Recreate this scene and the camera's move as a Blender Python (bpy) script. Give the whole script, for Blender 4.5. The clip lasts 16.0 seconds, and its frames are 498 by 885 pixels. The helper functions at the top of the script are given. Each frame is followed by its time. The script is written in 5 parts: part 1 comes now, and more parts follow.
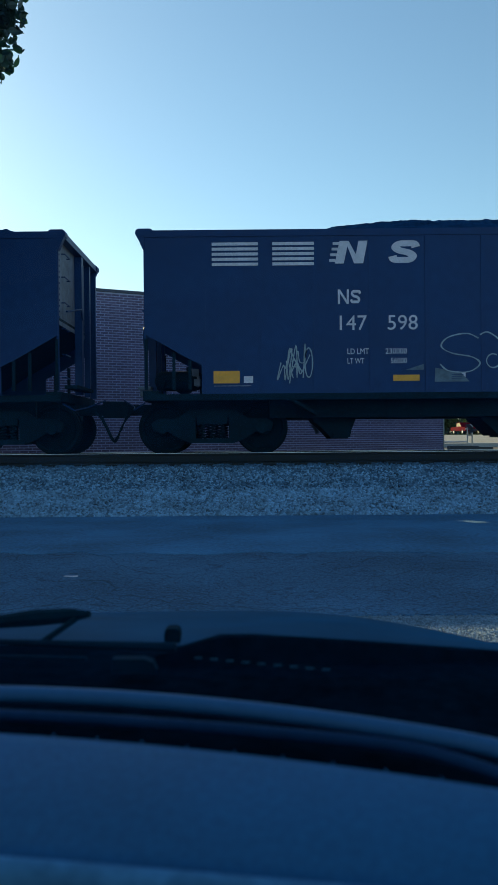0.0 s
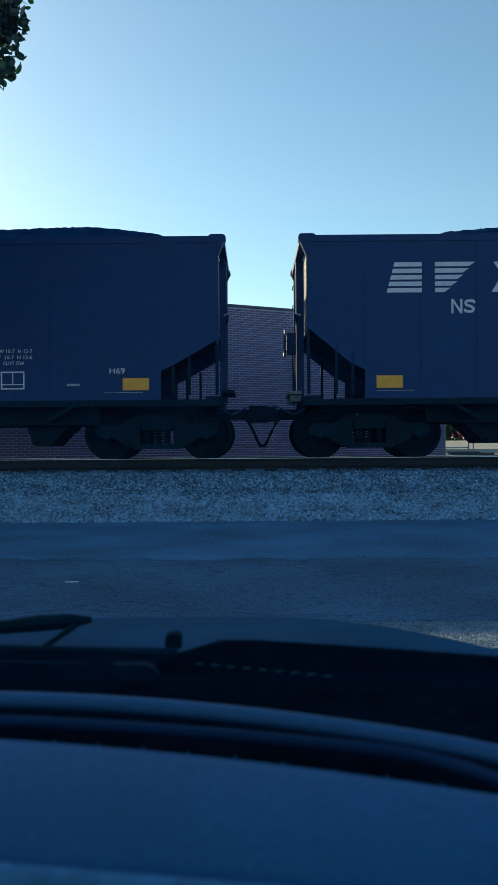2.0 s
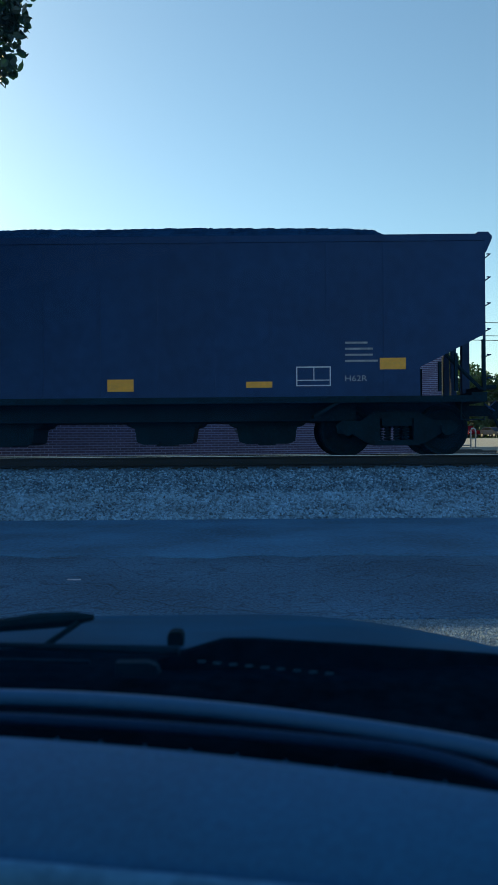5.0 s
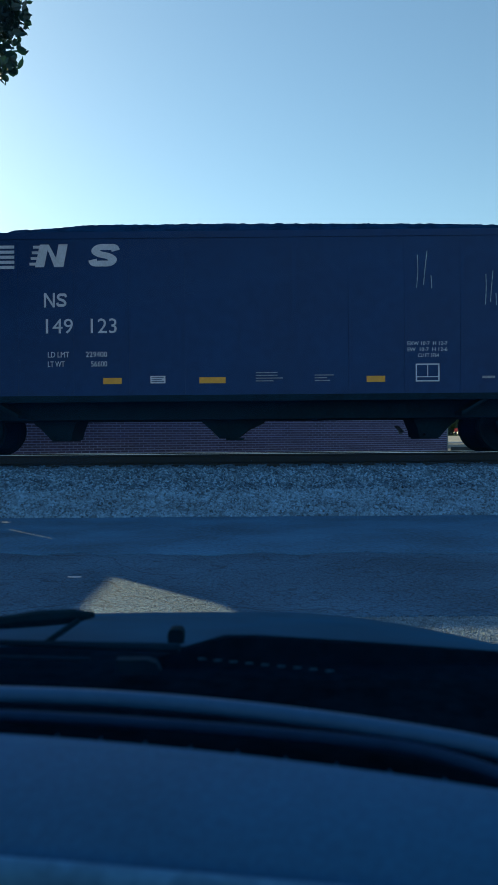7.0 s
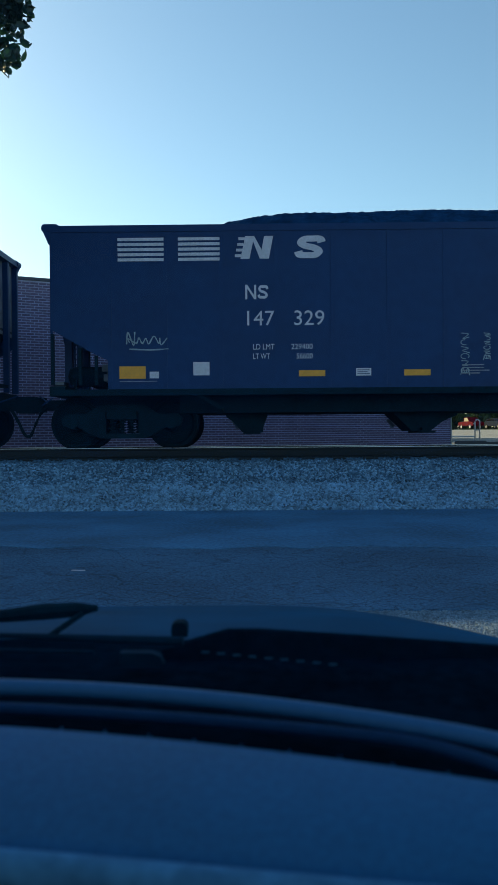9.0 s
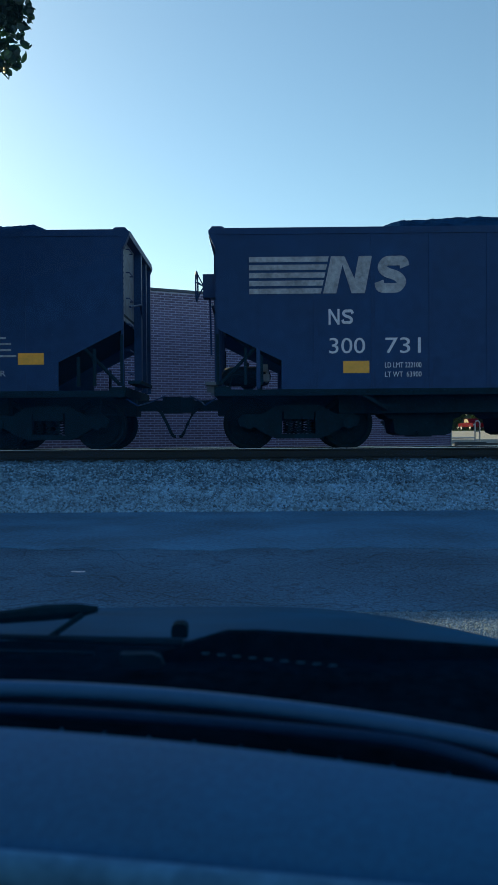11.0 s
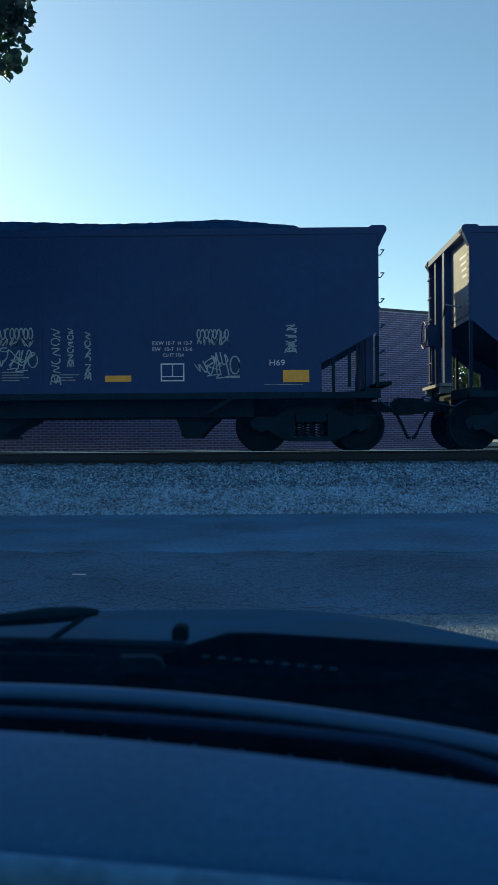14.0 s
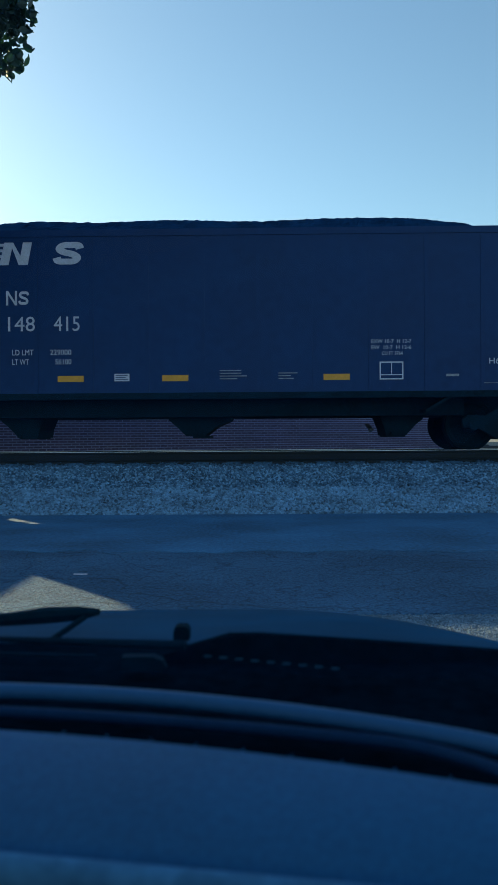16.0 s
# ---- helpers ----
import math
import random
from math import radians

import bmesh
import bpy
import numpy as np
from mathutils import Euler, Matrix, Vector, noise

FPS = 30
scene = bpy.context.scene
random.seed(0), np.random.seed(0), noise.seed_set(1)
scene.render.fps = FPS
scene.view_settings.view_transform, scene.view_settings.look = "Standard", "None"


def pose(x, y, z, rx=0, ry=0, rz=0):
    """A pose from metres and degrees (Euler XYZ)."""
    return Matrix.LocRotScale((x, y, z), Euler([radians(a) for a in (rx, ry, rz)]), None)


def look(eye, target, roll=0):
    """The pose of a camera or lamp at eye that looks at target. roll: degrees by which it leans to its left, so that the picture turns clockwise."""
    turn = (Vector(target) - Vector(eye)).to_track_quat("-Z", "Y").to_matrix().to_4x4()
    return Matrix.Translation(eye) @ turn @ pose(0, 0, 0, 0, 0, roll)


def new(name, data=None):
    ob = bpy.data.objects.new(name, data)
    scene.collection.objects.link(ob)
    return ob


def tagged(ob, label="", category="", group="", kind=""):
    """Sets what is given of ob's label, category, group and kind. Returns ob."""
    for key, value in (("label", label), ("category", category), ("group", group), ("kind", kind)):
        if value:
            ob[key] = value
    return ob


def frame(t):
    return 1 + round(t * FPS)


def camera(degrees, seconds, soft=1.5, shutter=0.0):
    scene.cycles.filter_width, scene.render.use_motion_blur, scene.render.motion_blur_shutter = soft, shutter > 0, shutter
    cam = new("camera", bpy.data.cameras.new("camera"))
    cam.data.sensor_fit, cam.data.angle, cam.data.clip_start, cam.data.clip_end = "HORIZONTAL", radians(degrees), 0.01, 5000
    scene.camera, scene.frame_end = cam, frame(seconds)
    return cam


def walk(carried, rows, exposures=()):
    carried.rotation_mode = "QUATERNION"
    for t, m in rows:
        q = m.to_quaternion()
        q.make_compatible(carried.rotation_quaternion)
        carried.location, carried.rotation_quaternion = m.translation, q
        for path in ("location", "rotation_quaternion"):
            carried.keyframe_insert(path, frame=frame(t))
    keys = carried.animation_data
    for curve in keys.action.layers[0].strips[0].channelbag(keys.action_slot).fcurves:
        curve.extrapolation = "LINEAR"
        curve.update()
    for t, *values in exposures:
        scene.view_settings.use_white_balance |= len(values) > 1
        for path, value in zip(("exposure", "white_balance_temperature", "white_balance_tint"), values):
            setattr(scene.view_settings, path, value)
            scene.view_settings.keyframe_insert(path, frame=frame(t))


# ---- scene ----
cam = camera(32.96, 16.0, soft=1.45)
cam.data.dof.use_dof = True
cam.data.dof.focus_distance = 15.0
cam.data.dof.aperture_fstop = 12.5

# The eye stands still in the parked car; the hand that holds it only turns a little.
EYE = (0.0, 0.0, 1.15)
TURNS = [  # seconds, yaw, pitch, roll
    (0.0, 0.23, -0.31, 0.45), (0.5, 0.35, -0.24, 0.44), (1.0, 0.41, -0.17, 0.43), (1.5, 0.37, -0.09, 0.42),
    (2.0, 0.31, 0.07, 0.42), (2.5, 0.35, 0.19, 0.42), (3.0, 0.38, 0.04, 0.43), (3.5, 0.41, -0.05, 0.43),
    (4.0, 0.43, 0.01, 0.43), (5.2, 0.45, -0.10, 0.44), (6.5, 0.45, -0.20, 0.44), (7.0, 0.47, -0.25, 0.44),
    (7.5, 0.53, -0.38, 0.43), (8.0, 0.60, -0.54, 0.42), (8.5, 0.63, -0.57, 0.42), (9.0, 0.71, -0.67, 0.41),
    (10.2, 0.71, -0.62, 0.41), (11.5, 0.71, -0.52, 0.40), (12.0, 0.70, -0.40, 0.40), (12.5, 0.76, -0.35, 0.39),
    (13.0, 0.76, -0.40, 0.39), (13.5, 0.76, -0.47, 0.39), (14.0, 0.76, -0.40, 0.39), (14.5, 0.82, -0.42, 0.39),
    (15.0, 0.85, -0.45, 0.38), (15.5, 0.82, -0.35, 0.39), (16.0, 0.86, -0.41, 0.39)]
walk(cam, [(t, pose(*EYE, 90 + p, r, y)) for t, y, p, r in TURNS],
     exposures=[(0.0, 0.64, 5750.0, -6.0), (16.0, 0.64, 5750.0, -6.0)])

# ---- world, sun ----
SUN_LEFT, SUN_UP = 38.0, 21.6
world = bpy.data.worlds.new("sky")
scene.world = world
world.use_nodes = True
wn, wl = world.node_tree.nodes, world.node_tree.links
sky = wn.new("ShaderNodeTexSky")
sky.sky_type, sky.sun_disc = "NISHITA", False
sky.sun_elevation, sky.sun_rotation = radians(SUN_UP), radians(-SUN_LEFT)
sky.dust_density, sky.air_density, sky.ozone_density = 0.36, 1.0, 0.1
wl.new(sky.outputs[0], wn["Background"].inputs[0])
wn["Background"].inputs[1].default_value = 0.096
sun = new("sun", bpy.data.lights.new("sun", "SUN"))
sun.data.energy, sun.data.angle, sun.data.color = 5.0, radians(0.4), (1.0, 0.68, 0.33)
sun_way = Vector((-math.sin(radians(SUN_LEFT)) * math.cos(radians(SUN_UP)),
                  math.cos(radians(SUN_LEFT)) * math.cos(radians(SUN_UP)), math.sin(radians(SUN_UP))))
sun.matrix_world = look(sun_way * 60, (0, 0, 0))


# ---- materials ----
def material(name, base, rough=0.6, metal=0.0, spread=0.25, grain=20.0, stain=1.2, bump=0.1, depth=0.004, tint=None,
             spec=0.5, per_object=0.0, island=0.0):
    """A surface with variation at two scales, a fine relief, and, if asked, a tone of its own for each piece."""
    m = bpy.data.materials.new(name)
    m.use_nodes = True
    n, k = m.node_tree.nodes, m.node_tree.links
    b = n["Principled BSDF"]
    at = n.new("ShaderNodeTexCoord")
    fine, broad = n.new("ShaderNodeTexNoise"), n.new("ShaderNodeTexNoise")
    fine.inputs["Scale"].default_value, fine.inputs["Detail"].default_value = grain, 6
    broad.inputs["Scale"].default_value, broad.inputs["Detail"].default_value = stain, 4
    for x in (fine, broad):
        k.new(at.outputs["Object"], x.inputs["Vector"])
    add = n.new("ShaderNodeMath")
    add.operation = "ADD"
    k.new(fine.outputs["Fac"], add.inputs[0])
    k.new(broad.outputs["Fac"], add.inputs[1])
    last = add
    if per_object:
        info, more = n.new("ShaderNodeObjectInfo"), n.new("ShaderNodeMath")
        more.operation, more.inputs[1].default_value = "MULTIPLY_ADD", per_object
        k.new(info.outputs["Random"], more.inputs[0])
        k.new(add.outputs[0], more.inputs[2])
        last = more
    if island:
        info, more = n.new("ShaderNodeNewGeometry"), n.new("ShaderNodeMath")
        more.operation, more.inputs[1].default_value = "MULTIPLY_ADD", island
        k.new(info.outputs["Random Per Island"], more.inputs[0])
        k.new(last.outputs[0], more.inputs[2])
        last = more
    span = n.new("ShaderNodeMapRange")
    span.inputs["From Min"].default_value, span.inputs["From Max"].default_value = 0.65, 1.35 + per_object + island
    k.new(last.outputs[0], span.inputs["Value"])
    mix = n.new("ShaderNodeMix")
    mix.data_type = "RGBA"
    low = [c * (1 - spread) for c in base]
    high = [min(1, c * (1 + spread)) for c in (tint or base)]
    mix.inputs[6].default_value, mix.inputs[7].default_value = (*low, 1), (*high, 1)
    k.new(span.outputs[0], mix.inputs[0])
    k.new(mix.outputs[2], b.inputs["Base Color"])
    rmap = n.new("ShaderNodeMapRange")
    rmap.inputs["To Min"].default_value, rmap.inputs["To Max"].default_value = max(0.03, rough - 0.1), min(1, rough + 0.1)
    k.new(broad.outputs["Fac"], rmap.inputs["Value"])
    k.new(rmap.outputs[0], b.inputs["Roughness"])
    b.inputs["Metallic"].default_value = metal
    b.inputs["Specular IOR Level"].default_value = spec
    if bump:
        relief = n.new("ShaderNodeBump")
        relief.inputs["Strength"].default_value, relief.inputs["Distance"].default_value = bump, depth
        k.new(fine.outputs["Fac"], relief.inputs["Height"])
        k.new(relief.outputs[0], b.inputs["Normal"])
    return m


CAR_PAINT = material("black_hopper_paint", (0.0085, 0.034, 0.130), 0.5, spread=0.14, grain=7, stain=0.7, bump=0.06,
                     tint=(0.0105, 0.039, 0.138), spec=0.2)
CAR_OLD = material("weathered_black_paint", (0.0085, 0.034, 0.122), 0.55, spread=0.18, grain=6, stain=0.6, bump=0.1,
                   tint=(0.012, 0.040, 0.132), spec=0.2)
# near-black for the running gear; on end posts it stands in for shadow
UNDER = material("near_black_steel", (0.005, 0.019, 0.035), 0.8, spread=0.4, grain=15, stain=3, bump=0.3, spec=0.1)
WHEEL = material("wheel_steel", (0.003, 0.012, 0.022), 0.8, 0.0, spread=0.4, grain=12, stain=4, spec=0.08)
TREAD = material("bright_rail_steel", (0.66, 0.68, 0.78), 0.42, 1.0, spread=0.15, grain=30, stain=2)
RUST = material("rusty_rail_steel", (0.005, 0.010, 0.017), 0.8, spread=0.3, grain=25, stain=3, bump=0.3)
COAL = material("coal", (0.015, 0.043, 0.112), 1.0, spread=0.6, grain=14, stain=3, bump=0.3, depth=0.02, spec=0.0)
WHITE = material("white_stencil_paint", (0.60, 0.585, 0.70), 0.7, spread=0.16, grain=25, stain=3, bump=0.03)
FADED = material("faded_white_paint", (0.30, 0.30, 0.36), 0.75, spread=0.5, grain=14, stain=2.5, bump=0.03)
SPRAY = material("grey_spray_paint", (0.30, 0.36, 0.42), 0.8, spread=0.3, grain=20, stain=4, bump=0.02)
FILL = material("pale_blue_spray_paint", (0.11, 0.15, 0.21), 0.8, spread=0.35, grain=12, stain=3, bump=0.02)
YELLOW = material("yellow_reflective_tape", (0.74, 0.35, 0.035), 0.55, spread=0.14, grain=15, stain=5, bump=0.03)
BALLAST = material("grey_ballast", (0.05, 0.066, 0.085), 0.9, spread=0.5, grain=26, stain=1.0, bump=1.0, depth=0.04)
STONE = material("crushed_stone", (0.185, 0.300, 0.455), 0.9, spread=0.95, grain=26, stain=2, bump=0.4, depth=0.01, island=0.8)
TIE = material("creosoted_timber", (0.010, 0.016, 0.024), 0.85, spread=0.35, grain=18, stain=2, bump=0.4)
BRICK = material("dark_red_brick", (0.158, 0.120, 0.218), 0.85, spread=0.35, grain=20, stain=1.3, bump=0.2, per_object=0.5)
MORTAR = material("grey_mortar", (0.54, 0.53, 0.74), 0.9, spread=0.2, grain=40, stain=1, bump=0.3)
ROOF = material("dark_roof_metal", (0.075, 0.078, 0.115), 0.6, spread=0.2, grain=10, stain=1)
CONCRETE = material("pale_concrete", (0.45, 0.44, 0.41), 0.85, spread=0.18, grain=15, stain=0.5, bump=0.2)
GRASS = material("dry_grass", (0.10, 0.13, 0.04), 0.9, spread=0.4, grain=5, stain=0.4, bump=0.5, tint=(0.16, 0.15, 0.07))
LOT = material("far_asphalt", (0.085, 0.085, 0.085), 0.9, spread=0.15, grain=6, stain=0.2, bump=0.2)
YARD = material("pale_parking_lot", (0.24, 0.24, 0.235), 0.9, spread=0.15, grain=6, stain=0.2, bump=0.2)
BARK = material("bark", (0.09, 0.07, 0.05), 0.9, spread=0.4, grain=14, stain=3, bump=0.8, depth=0.02)
STEEL = material("galvanised_steel", (0.45, 0.46, 0.47), 0.4, 0.9, spread=0.15, grain=20, stain=3)
RED = material("red_car_paint", (0.13, 0.004, 0.010), 0.7, spec=0.02, spread=0.08, grain=5, stain=2, bump=0)
NAVY = material("dark_grey_car_paint", (0.045, 0.055, 0.085), 0.7, spec=0.03, spread=0.08, grain=5, stain=2, bump=0)
TYRE = material("tyre_rubber", (0.02, 0.02, 0.02), 0.85, spread=0.2)
PANE = material("dark_window_glass", (0.02, 0.025, 0.03), 0.08, spread=0.1, bump=0, spec=0.8)
END = material("dusty_grey_steel", (0.165, 0.190, 0.25), 0.7, spread=0.4, grain=6, stain=1.5, bump=0.1)
WIRE = material("black_cable", (0.02, 0.02, 0.02), 0.7, spread=0.2)
HOOD = material("dark_bonnet_paint", (0.017, 0.076, 0.162), 0.5, spread=0.3, grain=9, stain=3, bump=0.01, spec=0.02)
PLASTIC = material("black_cowl_plastic", (0.004, 0.011, 0.022), 0.9, spread=0.5, grain=60, stain=6, bump=0.1, spec=0.0)
DASH = material("grey_dashboard_vinyl", (0.040, 0.132, 0.298), 0.62, spread=0.2, grain=160, stain=5, bump=0.15, depth=0.001, spec=0.12)
LIP = material("dark_dashboard_lip", (0.013, 0.040, 0.105), 0.5, spread=0.15, grain=90, stain=5, bump=0.08, depth=0.001, spec=0.05)
TRIM = material("satin_dashboard_trim", (0.034, 0.112, 0.270), 0.42, spread=0.1, grain=90, stain=5, bump=0.08, depth=0.001, spec=0.25)
# pale blue holds the sky highlight along the dashboard's near edge
PAD = material("highlit_dashboard_edge", (0.095, 0.225, 0.410), 0.7, spread=0.35, grain=70, stain=9, bump=0.2, depth=0.001, spec=0.05)
SLOT = material("dull_grey_slot", (0.035, 0.090, 0.150), 0.7, spread=0.3, grain=60, stain=6, spec=0.1)
WIPER = material("dark_wiper_rubber", (0.004, 0.020, 0.034), 0.8, spread=0.3, grain=60, stain=4, spec=0.05)
ARM = material("satin_black_arm", (0.004, 0.020, 0.042), 0.7, spread=0.3, grain=60, stain=6, bump=0.05, spec=0.06)
LINING = material("grey_headliner", (0.25, 0.25, 0.26), 0.9, spread=0.1, grain=80, stain=2)


def leaf_material(name, base, tint):
    m = material(name, base, 0.5, spread=0.35, grain=3, stain=0.8, bump=0, tint=tint)
    n, k = m.node_tree.nodes, m.node_tree.links
    b, out = n["Principled BSDF"], n["Material Output"]
    glow, mix = n.new("ShaderNodeBsdfTranslucent"), n.new("ShaderNodeMixShader")
    glow.inputs[0].default_value = (base[0] * 2.2, base[1] * 2.6, base[2], 1)
    mix.inputs[0].default_value = 0.16
    k.new(b.outputs[0], mix.inputs[1])
    k.new(glow.outputs[0], mix.inputs[2])
    k.new(mix.outputs[0], out.inputs[0])
    return m


LEAF = leaf_material("pear_leaf", (0.012, 0.036, 0.040), (0.020, 0.048, 0.044))
FAR_LEAF = leaf_material("far_leaf", (0.06, 0.10, 0.035), (0.09, 0.13, 0.045))


def asphalt_material():
    """Old patched asphalt: coarse aggregate, long cracks, a smoother strip."""
    m = material("old_asphalt", (0.120, 0.248, 0.448), 0.92, spread=0.62, grain=38, stain=0.5, bump=1.0, depth=0.13)
    n, k = m.node_tree.nodes, m.node_tree.links
    b = n["Principled BSDF"]
    at, push, web = n["Texture Coordinate"], n.new("ShaderNodeTexNoise"), n.new("ShaderNodeTexVoronoi")
    push.inputs["Scale"].default_value = 1.6
    shift = n.new("ShaderNodeVectorMath")
    shift.operation = "MULTIPLY_ADD"
    shift.inputs[1].default_value = (0.9, 0.9, 0.0)
    k.new(push.outputs["Color"], shift.inputs[0])
    k.new(at.outputs["Object"], shift.inputs[2])
    k.new(at.outputs["Object"], push.inputs["Vector"])
    web.feature = "DISTANCE_TO_EDGE"
    web.inputs["Scale"].default_value = 0.62
    k.new(shift.outputs[0], web.inputs["Vector"])
    line = n.new("ShaderNodeMapRange")
    line.inputs["From Max"].default_value = 0.009
    k.new(web.outputs["Distance"], line.inputs["Value"])
    dark = n.new("ShaderNodeMix")
    dark.data_type, dark.blend_type = "RGBA", "MULTIPLY"
    dark.inputs[0].default_value = 0.35
    old = b.inputs["Base Color"].links[0].from_socket
    k.new(old, dark.inputs[6])
    k.new(line.outputs[0], dark.inputs[7])
    k.new(dark.outputs[2], b.inputs["Base Color"])
    # alligator cracking, a hand's width from crack to crack
    scale = n.new("ShaderNodeTexVoronoi")
    scale.feature = "DISTANCE_TO_EDGE"
    scale.inputs["Scale"].default_value = 7.5
    jolt, near = n.new("ShaderNodeTexNoise"), n.new("ShaderNodeVectorMath")
    jolt.inputs["Scale"].default_value, jolt.inputs["Detail"].default_value = 9.0, 5
    near.operation, near.inputs[1].default_value = "MULTIPLY_ADD", (0.16, 0.16, 0.0)
    k.new(at.outputs["Object"], jolt.inputs["Vector"])
    k.new(jolt.outputs["Color"], near.inputs[0])
    k.new(shift.outputs[0], near.inputs[2])
    k.new(near.outputs[0], scale.inputs["Vector"])
    seam = n.new("ShaderNodeMapRange")
    seam.inputs["From Max"].default_value = 0.055
    k.new(scale.outputs["Distance"], seam.inputs["Value"])
    dim = n.new("ShaderNodeMix")
    dim.data_type, dim.blend_type = "RGBA", "MULTIPLY"
    dim.inputs[0].default_value = 0.42
    k.new(dark.outputs[2], dim.inputs[6])
    k.new(seam.outputs[0], dim.inputs[7])
    k.new(dim.outputs[2], b.inputs["Base Color"])
    relief = n.new("ShaderNodeBump")
    relief.inputs["Strength"].default_value, relief.inputs["Distance"].default_value = 0.6, 0.012
    k.new(seam.outputs[0], relief.inputs["Height"])
    k.new(n["Bump"].outputs[0], relief.inputs["Normal"])
    k.new(relief.outputs[0], b.inputs["Normal"])
    return m


ASPHALT = asphalt_material()
SMOOTH = material("patched_asphalt", (0.068, 0.170, 0.320), 0.85, spread=0.55, grain=24, stain=0.8, bump=0.6, depth=0.03)
GRAVEL = material("pale_gravel", (0.17, 0.235, 0.31), 0.95, spread=0.75, grain=34, stain=1.5, bump=1.0, depth=0.02)


def glass_material():
    m = bpy.data.materials.new("windscreen_glass")
    m.use_nodes = True
    n, k = m.node_tree.nodes, m.node_tree.links
    n.remove(n["Principled BSDF"])
    clear, shine, mix = n.new("ShaderNodeBsdfTransparent"), n.new("ShaderNodeBsdfGlossy"), n.new("ShaderNodeMixShader")
    clear.inputs[0].default_value = (0.90, 0.95, 0.97, 1)
    shine.inputs["Roughness"].default_value = 0.02
    mix.inputs[0].default_value = 0.03
    k.new(clear.outputs[0], mix.inputs[1])
    k.new(shine.outputs[0], mix.inputs[2])
    # a thin film of dust, its blue put in as the veil of glare
    film, both = n.new("ShaderNodeBsdfTranslucent"), n.new("ShaderNodeMixShader")
    film.inputs[0].default_value = (0.08, 0.34, 1.0, 1)
    both.inputs[0].default_value = 0.007
    k.new(mix.outputs[0], both.inputs[1])
    k.new(film.outputs[0], both.inputs[2])
    k.new(both.outputs[0], n["Material Output"].inputs[0])
    return m


GLASS = glass_material()


# ---- mesh helpers ----
def box(bm, x0, x1, y0, y1, z0, z1):
    v = [bm.verts.new((x, y, z)) for x in (x0, x1) for y in (y0, y1) for z in (z0, z1)]
    for f in ((0, 1, 3, 2), (4, 6, 7, 5), (0, 4, 5, 1), (2, 3, 7, 6), (0, 2, 6, 4), (1, 5, 7, 3)):
        bm.faces.new([v[i] for i in f])
    return bm


def prism(bm, outline, lo, hi, axis="y"):
    """An outline of (a, b) pushed along an axis: y takes (x, z), x takes (y, z), z takes (x, y)."""
    def put(a, b, c):
        return {"y": (a, c, b), "x": (c, a, b), "z": (a, b, c)}[axis]
    first = [bm.verts.new(put(a, b, lo)) for a, b in outline]
    last = [bm.verts.new(put(a, b, hi)) for a, b in outline]
    bm.faces.new(first)
    bm.faces.new(last[::-1])
    n = len(outline)
    for i in range(n):
        bm.faces.new([first[i], last[i], last[(i + 1) % n], first[(i + 1) % n]])
    return bm


def tube(bm, path, r, sides=8, closed=False):
    """A round bar along a path of points; r may be one radius or one for each point."""
    path = [Vector(p) for p in path]
    n = len(path)
    rings = []
    for i, p in enumerate(path):
        a = path[i - 1] if i or closed else p
        b = path[(i + 1) % n] if i < n - 1 or closed else p
        way = (b - a).normalized()
        side = way.cross(Vector((0, 0, 1)) if abs(way.z) < 0.9 else Vector((1, 0, 0))).normalized()
        up = side.cross(way)
        rad = r[i] if isinstance(r, (list, tuple)) else r
        rings.append([bm.verts.new(p + (side * math.cos(w) + up * math.sin(w)) * rad)
                      for w in [2 * math.pi * j / sides for j in range(sides)]])
    for i in range(n if closed else n - 1):
        a, b = rings[i], rings[(i + 1) % n]
        for j in range(sides):
            bm.faces.new([a[j], a[(j + 1) % sides], b[(j + 1) % sides], b[j]])
    if not closed:
        bm.faces.new(rings[0][::-1])
        bm.faces.new(rings[-1])
    return bm


def lathe(bm, profile, sides=28, axis="y"):
    """A profile of (radius, along) turned about an axis through the origin."""
    rings = []
    for r, c in profile:
        ring = []
        for j in range(sides):
            w = 2 * math.pi * j / sides
            a, b = r * math.cos(w), r * math.sin(w)
            ring.append(bm.verts.new((a, c, b) if axis == "y" else (c, a, b)))
        rings.append(ring)
    for a, b in zip(rings, rings[1:]):
        for j in range(sides):
            bm.faces.new([a[j], a[(j + 1) % sides], b[(j + 1) % sides], b[j]])
    bm.faces.new(rings[0])
    bm.faces.new(rings[-1][::-1])
    return bm


def finish(name, bm, mat, smooth=False):
    bmesh.ops.recalc_face_normals(bm, faces=bm.faces)
    me = bpy.data.meshes.new(name)
    bm.to_mesh(me)
    bm.free()
    me.materials.append(mat)
    if smooth:
        for p in me.polygons:
            p.use_smooth = True
    return me


KEPT = {}


def part(name, make, mat, parent=None, label="", at=(0, 0, 0), key=None, smooth=False):
    """One mesh object under a thing. make fills a bmesh; parts with the same key share one mesh."""
    me = KEPT.get(key) if key else None
    if me is None:
        bm = bmesh.new()
        make(bm)
        me = finish(name, bm, mat, smooth)
        if key:
            KEPT[key] = me
    ob = new(name, me)
    ob.parent = parent
    ob.location = at
    return tagged(ob, label) if label else ob


